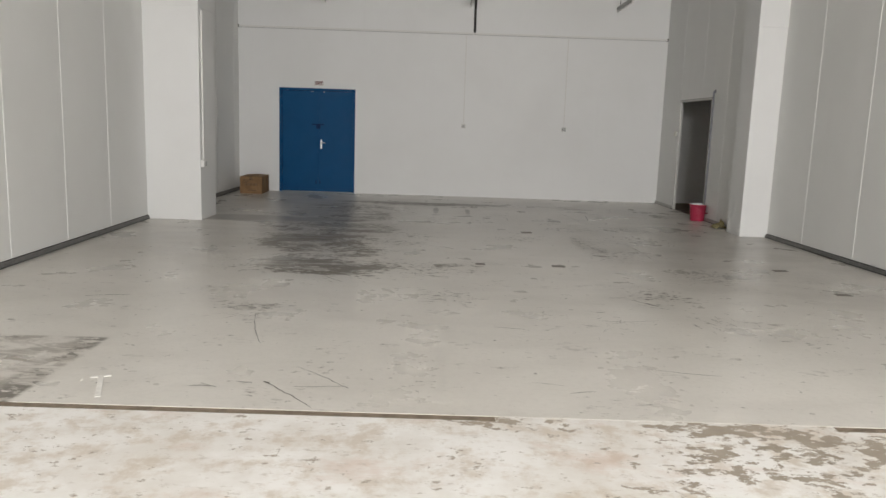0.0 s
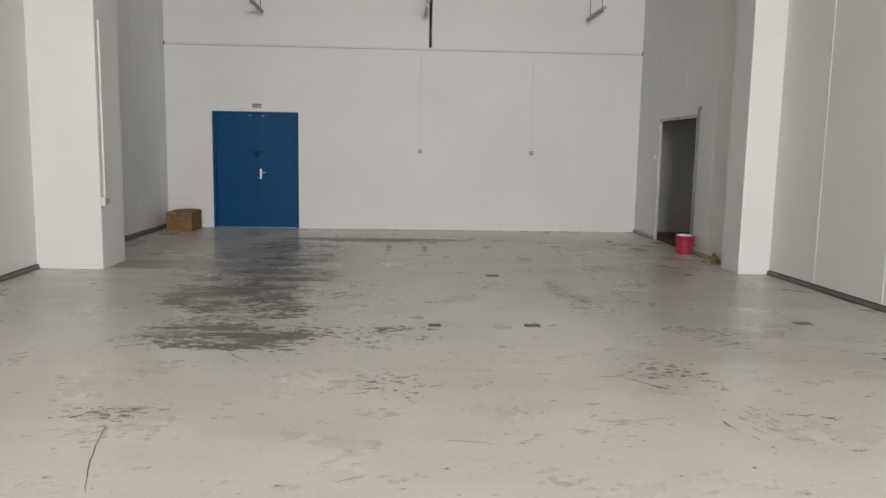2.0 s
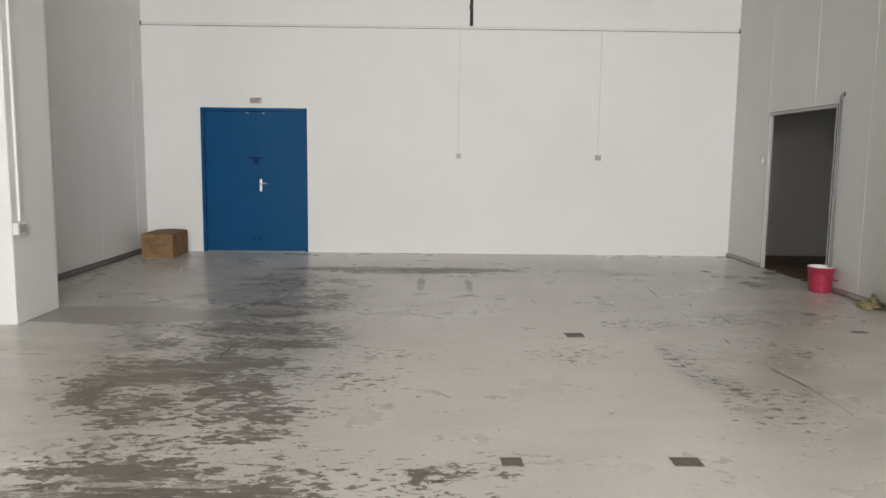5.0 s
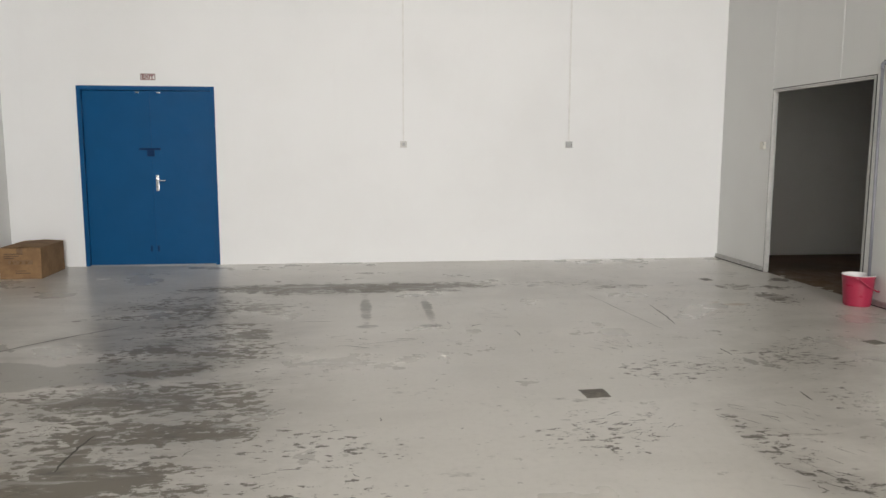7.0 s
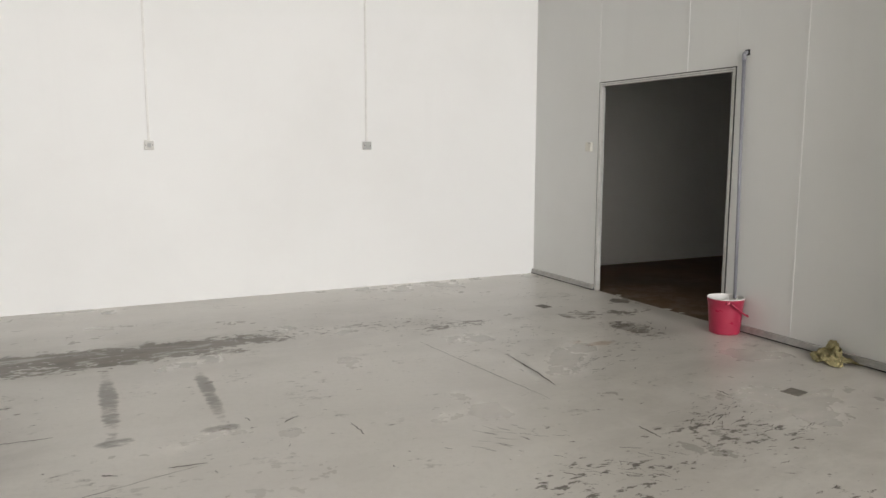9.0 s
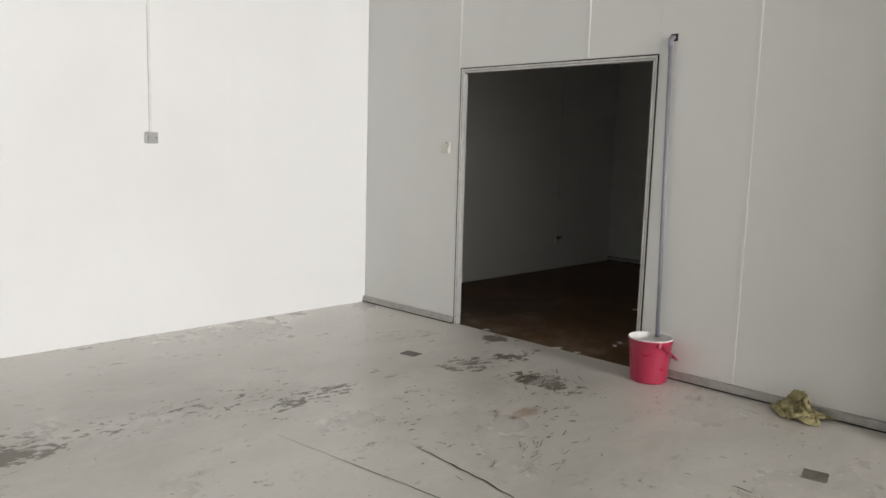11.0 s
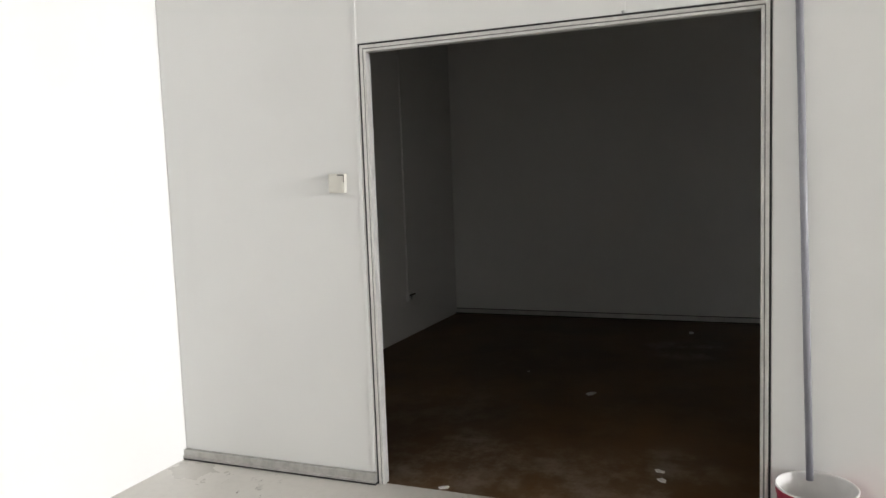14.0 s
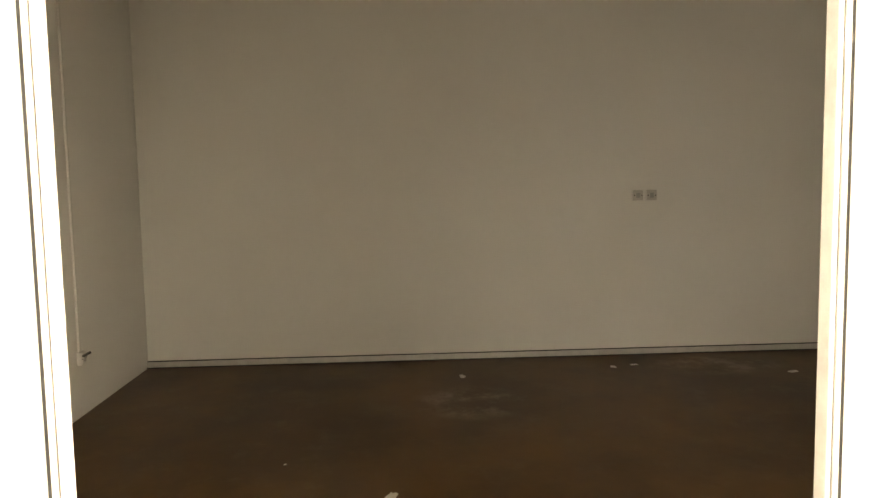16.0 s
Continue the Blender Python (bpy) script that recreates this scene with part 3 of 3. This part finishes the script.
def carton():
    w, d, h, s = 0.43, 0.68, 0.335, 0.005
    box = empty("cardboard_box", -3.555, 14.49, 0)
    box.matrix_world = pose(-3.555, 14.49, 0, 0, 0, 1.0)
    tagged(box, "closed brown cardboard box on the floor by the wall", "box")
    x, y = w / 2, d / 2
    bm = bmesh.new()
    for lo, hi in (((-x, -y, 0), (x, -y + s, h)), ((-x, y - s, 0), (x, y, h)), ((-x, -y + s, 0), (-x + s, y - s, h)), ((x - s, -y + s, 0), (x, y - s, h)), ((-x + s, -y + s, 0), (x - s, y - s, s))):
        add_box(bm, lo, hi, 0.0015)
    mesh("body", bm, CARD, box)
    bm = bmesh.new()
    add_box(bm, (-x, -y, h - 0.002), (-0.003, y, h + 0.004), 0.001, Matrix.Translation((-x, 0, h)) @ Matrix.Rotation(radians(-3), 4, "Y") @ Matrix.Translation((x, 0, -h)))
    add_box(bm, (0.003, -y, h - 0.002), (x, y, h + 0.004), 0.001, Matrix.Translation((x, 0, h)) @ Matrix.Rotation(radians(4), 4, "Y") @ Matrix.Translation((-x, 0, -h)))
    mesh("flap", bm, CARD, box)
    boxes("tape", TAPE, [((-0.03, -y - 0.0015, h - 0.06), (0.03, -y - 0.0003, h)), ((-0.12, -y - 0.0015, 0.16), (0.13, -y - 0.0004, 0.205))], 0, box)
    marks = [((-0.16 + 0.001, -y - 0.002, 0.225 + k * 0.022), (-0.16 + 0.10 + 0.05 * ((k * 7) % 3), -y - 0.0005, 0.233 + k * 0.022)) for k in range(3)]
    marks += [((-0.05, -y - 0.002, 0.06), (0.10, -y - 0.0005, 0.068)), ((-0.05, -y - 0.002, 0.085), (0.06, -y - 0.0005, 0.092))]
    each("print_bar", INK, marks, 0, box)


def lathe(bm, profile, sides=40):
    rings = []
    for r, z in profile:
        rings.append([bm.verts.new((r * math.cos(2 * math.pi * k / sides), r * math.sin(2 * math.pi * k / sides), z)) for k in range(sides)])
    for a, b in zip(rings, rings[1:]):
        for k in range(sides):
            bm.faces.new((a[k], a[(k + 1) % sides], b[(k + 1) % sides], b[k]))
    return rings


def bucket():
    b = empty("bucket", 4.603, 11.952, 0)
    b.matrix_world = pose(4.603, 11.952, 0, 0, 0, 141.5)
    tagged(b, "pink-red plastic bucket with white inside, on floor", "bucket")
    bm = bmesh.new()
    rings = lathe(bm, [(0.108, 0.0), (0.113, 0.004), (0.115, 0.012), (0.130, 0.20), (0.135, 0.252), (0.1375, 0.254), (0.1385, 0.279)])
    bm.faces.new(list(reversed(rings[0])))
    mesh("body", bm, RED, b, True)
    bm = bmesh.new()
    rings = lathe(bm, [(0.1387, 0.279), (0.1415, 0.2793), (0.142, 0.284), (0.1395, 0.287), (0.1362, 0.2855), (0.135, 0.278), (0.131, 0.25), (0.124, 0.17), (0.106, 0.012)])
    bm.faces.new(rings[-1])
    mesh("lining", bm, BUCKET_IN, b, True)
    for s in (1, -1):
        boxes("ear", RED, [((-0.014, s * 0.144 - 0.008, 0.246), (0.014, s * 0.144 + 0.008, 0.273))], 0.006, b)
    data = bpy.data.curves.new("handle", "CURVE")
    data.dimensions, data.bevel_depth, data.bevel_resolution = "3D", 0.0065, 3
    sp = data.splines.new("POLY")
    n = 25
    sp.points.add(n - 1)
    for k in range(n):
        a = math.pi * k / (n - 1)
        out = 0.150 * math.sin(a)
        sp.points[k].co = (-(0.02 + out * 1.0), 0.155 * math.cos(a), 0.258 - 0.12 * math.sin(a), 1)
    made = bpy.data.objects.new("handle_curve", data)
    scene.collection.objects.link(made)
    tube = bpy.data.meshes.new_from_object(made.evaluated_get(bpy.context.evaluated_depsgraph_get()))
    bpy.data.objects.remove(made)
    tube.materials.clear()
    tube.materials.append(RED)
    for p in tube.polygons:
        p.use_smooth = True
    ob = new("handle", tube)
    ob.parent = b
    

def rag():
    """A crumpled work cloth: one sheet pushed into folds, heaped towards the wall, with thickness."""
    bm = bmesh.new()
    nu, nv = 56, 44
    grid = []
    for i in range(nu):
        row = []
        for j in range(nv):
            u, v = i / (nu - 1) * 2 - 1, j / (nv - 1) * 2 - 1
            p = Vector((u * 1.6, v * 1.6, 4.1))
            push = noise.noise_vector(p) * 0.085 + noise.noise_vector(p * 2.7) * 0.03
            heap = math.exp(-((u - 0.55) ** 2 + (v - 0.15) ** 2) * 3.2)
            low = max(0.0, 1 - 0.55 * (u * u + v * v) ** 1.5)
            ridge = (1 - abs(noise.noise(p * 1.5 + Vector((3, 8, 0)))) * 2.2)
            small = (1 - abs(noise.noise(p * 4.8)) * 2.4)
            z = 0.006 + low * (0.030 * max(ridge, 0) + 0.022 * max(small, 0)) + heap * (0.045 + 0.045 * ridge)
            x = u * 0.10 + push.x + 0.03 * heap
            y = v * 0.165 * (1 + 0.3 * u) + push.y - 0.05 * (1 - u) * 0.5
            row.append(bm.verts.new((min(x, 0.135), y, max(z, 0.004))))
        grid.append(row)
    for i in range(nu - 1):
        for j in range(nv - 1):
            bm.faces.new((grid[i][j], grid[i + 1][j], grid[i + 1][j + 1], grid[i][j + 1]))
    ob = mesh("cloth_rag", bm, CLOTH, None, True)
    ob.matrix_world = pose(4.625, 11.045, 0.0) @ Matrix.Diagonal((0.78, 0.78, 1.05, 1))
    thick = ob.modifiers.new("thickness", "SOLIDIFY")
    thick.thickness = 0.004
    thick.offset = 1
    tagged(ob, "crumpled olive cloth rag on the floor by the wall", "rag")


def door_frame():
    """The lined opening to the store room: gasket, stepped aluminium frame."""
    y0, y1, top, x = 12.104, 13.842, 2.08, 4.75
    f = empty("doorway_frame", x, (y0 + y1) / 2, 0)
    structure(f, "pale aluminium frame of the open store doorway", "door frame")
    at = Matrix.Translation((-x, -(y0 + y1) / 2, 0))

    def ring(name, mat, inner, outer, near, far, bevel):
        ob = boxes(name, mat, [((x + near, y0 + outer, 0), (x + far, y0 + inner, top - outer)), ((x + near, y1 - inner, 0), (x + far, y1 - outer, top - outer)),
                               ((x + near, y0 + inner, top - inner), (x + far, y1 - inner, top - outer))], bevel, f)
        ob.data.transform(at)

    ring("gasket", GASKET_AND_SHADE, 0.008, 0.0, -0.003, 0.03, 0.0)
    ring("flange", FRAME, 0.022, 0.008, -0.005, 0.03, 0.003)
    ring("rebate", RAIL, 0.026, 0.022, 0.0, 0.03, 0.0)
    ring("lining", FRAME, 0.038, 0.026, -0.004, 0.045, 0.003)


def conduit_pipe():
    p = empty("wall_pipe", 4.75, 12.005, 0)
    tagged(p, "grey drain pipe from a wall hole into the bucket", "pipe")
    bm = bmesh.new()
    pts = [(-0.036, -0.038, 0.262), (-0.022, 0.012, 2.125)]
    for a, b in zip(pts, pts[1:]):
        add_rod(bm, a, b, 0.0135, sides=16)
    mesh("tube", bm, PIPE_GREY, p, True)
    bm = bmesh.new()
    add_rod(bm, (-0.022, 0.0115, 2.115), (-0.022, 0.0125, 2.160), 0.0165, sides=16)
    add_rod(bm, (-0.022, 0.0125, 2.156), (-0.014, 0.009, 2.172), 0.0165, sides=16)
    add_rod(bm, (-0.016, 0.010, 2.170), (0.006, 0.004, 2.174), 0.0150, sides=16)
    mesh("elbow", bm, PIPE_GREY, p, True)
    # black plate in place of the hole's dark inside; the panel is uncut
    boxes("hole_shade", GASKET_AND_SHADE, [((-0.002, -0.024, 2.150), (0.004, 0.024, 2.196))], 0, p)


def socket_cover():
    s = boxes("socket_cover", IVORY, [((-0.028, -0.043, -0.045), (0.0, 0.043, 0.045))], 0.005)
    s.matrix_world = pose(4.75, 13.975, 1.45, 1.5, 0, 0)
    tagged(s, "loose white blank socket cover on the panel wall", "socket")
    # dark bit at the top right, painted shade down the right edge
    boxes("shade_line", STEEL_AND_SHADE, [((-0.030, -0.041, 0.036), (-0.0275, -0.008, 0.041)), ((-0.030, -0.041, 0.005), (-0.0275, -0.038, 0.036))], 0, s)
    boxes("face_plate", IVORY, [((-0.032, -0.035, -0.037), (-0.028, 0.037, 0.032))], 0.002, s)


blue_door()
exit_sign()
trunking()
cable_drop()
wall_switch("wall_switch", "white light switch box with riser on the rear wall", pose(0.646, BACK, 1.46), PLATE, 0.086, 1.835)
wall_switch("wall_switch", "grey-faced switch box with riser on the rear wall", pose(2.722, BACK, 1.46), PLASTIC_GREY, 0.092, 1.835)
for lx in (-2.2, 0.72, 3.66):
    batten("batten_lamp", lx, 13.65, 14.87, 3.86)
column_conduit()
carton()
bucket()
rag()
door_frame()
conduit_pipe()
socket_cover()

# store room: socket with riser on the side wall, twin switches on the far wall
low = wall_switch("wall_socket", "small white socket with riser in the store room", pose(7.90, 15.13, 0.37), PLASTIC, 0.07, 2.6)
boxes("plug", STEEL_AND_SHADE, [((-0.05, -0.055, 0.015), (0.06, -0.042, 0.03))], 0.003, low)
for k, (yy, face) in enumerate(((11.225, PLATE), (11.115, PLATE))):
    wall_switch("twin_switch", "white wall switch plate in the dim store room", pose(9.12, yy, 1.29, 0, 0, -90), face, 0.086)


# ---- marks lying on the floor ----
def pad(x, y, w, d, turn):
    bm = bmesh.new()
    n = 5
    ring = []
    rng = random.Random(int(x * 100 + y * 7))
    for k in range(4 * n):
        s, u = divmod(k, n)
        a = [(-1 + 2 * u / n, -1), (1, -1 + 2 * u / n), (1 - 2 * u / n, 1), (-1, 1 - 2 * u / n)][s]
        j = 1 + rng.uniform(-0.05, 0.03)
        ring.append((a[0] * w / 2 * j, a[1] * d / 2 * j))
    low_ring = [bm.verts.new((px, py, 0.0)) for px, py in ring]
    top_ring = [bm.verts.new((px * 0.98, py * 0.98, 0.003)) for px, py in ring]
    bm.faces.new(top_ring)
    for k in range(len(ring)):
        m = (k + 1) % len(ring)
        bm.faces.new((low_ring[k], low_ring[m], top_ring[m], top_ring[k]))
    ob = mesh("floor_pad", bm, PAD)
    ob.matrix_world = pose(x, y, 0.0, 0, 0, turn)
    tagged(ob, "square dark residue of a removed machine foot", "floor mark", "machine foot marks")


for x, y, w, d, turn in ((0.662, 7.13, 0.105, 0.10, 2), (1.506, 7.14, 0.145, 0.11, -1), (1.447, 9.75, 0.15, 0.15, 3), (3.86, 10.675, 0.12, 0.11, 12), (3.84, 13.38, 0.10, 0.13, 8),
                         (3.97, 7.29, 0.16, 0.10, 5), (4.04, 6.10, 0.15, 0.09, 0), (3.92, 9.94, 0.13, 0.08, 3)):
    pad(x, y, w, d, turn)


def ribbon(bm, pts, width):
    """A thin raised streak along a line, tapered at both ends."""
    n = len(pts)
    left, right = [], []
    for k, p in enumerate(pts):
        a, b = Vector(pts[max(k - 1, 0)]), Vector(pts[min(k + 1, n - 1)])
        side = Vector((-(b - a).y, (b - a).x)).normalized()
        w = width * (0.15 + 0.85 * math.sin(math.pi * (k + 0.5) / n) ** 0.5) * random.uniform(0.6, 1.15) / 2
        left.append(bm.verts.new((p[0] + side.x * w, p[1] + side.y * w, 0.0022)))
        right.append(bm.verts.new((p[0] - side.x * w, p[1] - side.y * w, 0.0022)))
    for k in range(n - 1):
        bm.faces.new((right[k], right[k + 1], left[k + 1], left[k]))


def streak(bm, a, b, bow, width, steps=10):
    a, b = Vector(a), Vector(b)
    side = Vector((-(b - a).y, (b - a).x))
    ribbon(bm, [tuple(a.lerp(b, k / steps) + side * bow * 4 * (k / steps) * (1 - k / steps) + Vector((random.gauss(0, 0.003), random.gauss(0, 0.003)))) for k in range(steps + 1)], width)


def brush(bm, x, y, aim, n, spread, long):
    """A patch of fine, nearly parallel scrapes."""
    for _ in range(n):
        px, py = random.gauss(x, spread), random.gauss(y, spread * 0.8)
        ang, r = random.gauss(aim, 0.28), long * random.uniform(0.2, 1.0)
        streak(bm, (px, py), (px + r * math.cos(ang), py + r * math.sin(ang)), random.uniform(-0.04, 0.04), random.uniform(0.002, 0.0065), 5)


def scuffs():
    bm = bmesh.new()
    bold = (((1.50, 3.67), (1.97, 3.56), -0.05, 0.007), ((-0.74, 3.20), (-0.42, 2.83), 0.02, 0.008), ((-0.62, 3.49), (-0.27, 3.14), 0.02, 0.006),
            ((0.97, 3.17), (1.12, 3.21), 0.02, 0.008), ((0.78, 3.34), (0.96, 3.29), 0.01, 0.004), ((-1.17, 4.76), (-0.95, 3.95), -0.025, 0.005), ((2.711, 12.138), (2.633, 11.393), 0.02, 0.012),
            ((-2.53, 10.9), (-1.719, 11.774), 0.03, 0.016), ((-2.646, 5.118), (-2.325, 5.205), 0.04, 0.014), ((-0.58, 3.14), (-0.28, 3.17), 0.0, 0.006),
            ((-1.14, 3.11), (-1.02, 3.11), 0.06, 0.009), ((-1.10, 3.16), (-0.98, 3.09), 0.02, 0.006), ((-0.90, 3.20), (-0.81, 3.18), 0.02, 0.009), ((-0.75, 3.21), (-0.71, 3.18), 0.0, 0.016))
    faint = (((1.85, 5.65), (2.067, 5.41), 0.02, 0.010), ((0.632, 4.541), (0.861, 4.495), 0.03, 0.007), ((0.113, 4.045), (0.228, 4.103), 0.05, 0.008),
             ((2.632, 8.78), (2.70, 8.3), 0.02, 0.010), ((2.298, 12.7), (2.468, 11.2), 0.0, 0.006), ((-1.245, 8.94), (-1.214, 9.38), 0.03, 0.014),
             ((0.36, 11.13), (0.52, 11.12), 0.0, 0.010), ((-0.42, 11.77), (-0.13, 11.76), 0.01, 0.008), ((0.01, 10.96), (0.15, 10.89), 0.03, 0.010),
             ((0.08, 11.17), (0.14, 11.14), 0.02, 0.012), ((0.45, 10.69), (0.54, 10.66), 0.02, 0.010), ((3.46, 10.89), (3.46, 10.80), 0.02, 0.012), ((2.65, 9.65), (2.63, 9.50), 0.02, 0.012),
             ((0.97, 11.48), (1.07, 11.54), 0.04, 0.012), ((1.30, 5.72), (1.43, 5.72), 0.01, 0.006), ((1.72, 5.66), (1.84, 5.65), 0.02, 0.008), ((2.0, 5.46), (2.09, 5.39), 0.03, 0.022),
             ((2.65, 8.88), (2.69, 7.81), 0.01, 0.006), ((-2.80, 9.02), (-2.48, 9.03), 0.01, 0.010), ((-0.87, 6.24), (-0.67, 5.99), -0.06, 0.008), ((-0.64, 6.57), (-0.44, 6.61), 0.05, 0.008), ((2.643, 10.63), (2.643, 10.46), 0.0, 0.012), ((1.288, 11.315), (1.302, 11.13), 0.04, 0.008), ((-0.1, 10.95), (0.5, 11.1), 0.0, 0.005))
    for a, b, bow, w in bold + faint:
        streak(bm, a, b, bow, w, 14)
    for x, y, aim in ((-1.3, 4.7, 0.4), (0.2, 5.5, 0.2), (1.53, 4.7, 0.1), (2.39, 4.8, 1.9), (3.0, 6.7, 0.1), (0.42, 6.94, 0.3), (-0.1, 6.44, 0.5), (3.17, 10.6, 0.6), (3.22, 10.25, 0.1),
                      (2.25, 10.2, 2.4), (1.42, 9.2, 0.3), (3.15, 11.65, 0.2), (4.1, 12.3, 0.8), (2.2, 8.5, 2.2), (1.97, 10.75, 2.3), (2.3, 9.2, 2.1)):
        brush(bm, x, y, aim, 26, 0.15, 0.11)
    for cx, cy, a, b, w in HEAVY[:6]:
        brush(bm, cx, cy, 0.5, 24, a * 0.6, 0.12)
    for _ in range(170):
        x, y = random.uniform(-3.4, 4.3), random.uniform(2.95, 14.0)
        ang, r = random.uniform(0, math.pi), random.uniform(0.008, 0.06)
        streak(bm, (x, y), (x + r * math.cos(ang), y + r * math.sin(ang)), random.uniform(-0.08, 0.08), random.uniform(0.002, 0.007), 5)
    ob = mesh("scuff_marks", bm, SCUFF)
    tagged(ob, "black scuffs and scratches across the grey floor", "scuff marks", kind="stuff")


def plaster_mark():
    bm = bmesh.new()
    add_box(bm, (-0.013, -0.34, 0), (0.016, 0.0, 0.004), 0.0015)
    add_box(bm, (-0.05, -0.012, 0), (0.055, 0.016, 0.004), 0.0015)
    add_box(bm, (-0.10, -0.04, 0), (-0.088, 0.02, 0.003), 0.001)
    ob = mesh("plaster_smear", bm, CHALK)
    ob.matrix_world = pose(-1.668, 3.215, 0, 0, 0, 21)
    tagged(ob, "white plaster smear shaped like a T on floor", "floor mark")


def paint_drops():
    rng = random.Random(11)
    for x, y, r in ((4.806, 13.52, 0.03), (4.792, 12.81, 0.05), (4.80, 12.64, 0.025), (5.297, 12.587, 0.03), (5.187, 12.564, 0.035), (6.504, 13.162, 0.05), (6.95, 13.715, 0.01),
                    (8.74, 11.517, 0.035), (8.79, 11.34, 0.035), (8.454, 10.254, 0.05), (8.59, 12.682, 0.045)):
        bm = bmesh.new()
        low_ring, top_ring = [], []
        for k in range(14):
            a = 2 * math.pi * k / 14
            q = r * rng.uniform(0.6, 1.15)
            low_ring.append(bm.verts.new((q * math.cos(a), 0.6 * q * math.sin(a), -0.002)))
            top_ring.append(bm.verts.new((0.9 * q * math.cos(a), 0.54 * q * math.sin(a), 0.002)))
        bm.faces.new(top_ring)
        for k in range(14):
            m = (k + 1) % 14
            bm.faces.new((low_ring[k], low_ring[m], top_ring[m], top_ring[k]))
        ob = mesh("plaster_spot", bm, CHALK)
        ob.location = (x, y, 0.0)
        ob.rotation_euler = (0, 0, rng.uniform(0, 3))
        tagged(ob, "dried white plaster spot on the brown floor", "floor mark", "plaster spots")


# thin crumpled sheet at the pale smear before the blue door
def pale_sheet():
    bm = bmesh.new()
    n = 8
    grid = [[bm.verts.new((0.07 * (i / n * 2 - 1), 0.045 * (j / n * 2 - 1), 0.003 + 0.012 * abs(noise.noise(Vector((i * 0.5, j * 0.5, 3.1)))))) for j in range(n + 1)] for i in range(n + 1)]
    for i in range(n):
        for j in range(n):
            bm.faces.new((grid[i][j], grid[i + 1][j], grid[i + 1][j + 1], grid[i][j + 1]))
    ob = mesh("pale_sheet", bm, CHALK, None, True)
    ob.matrix_world = pose(-2.66, 14.05, 0, 0, 0, 20)
    thick = ob.modifiers.new("thickness", "SOLIDIFY")
    thick.thickness = 0.001
    tagged(ob, "small crumpled pale sheet on the floor before the door", "litter")


pale_sheet()
scuffs()
plaster_mark()
paint_drops()
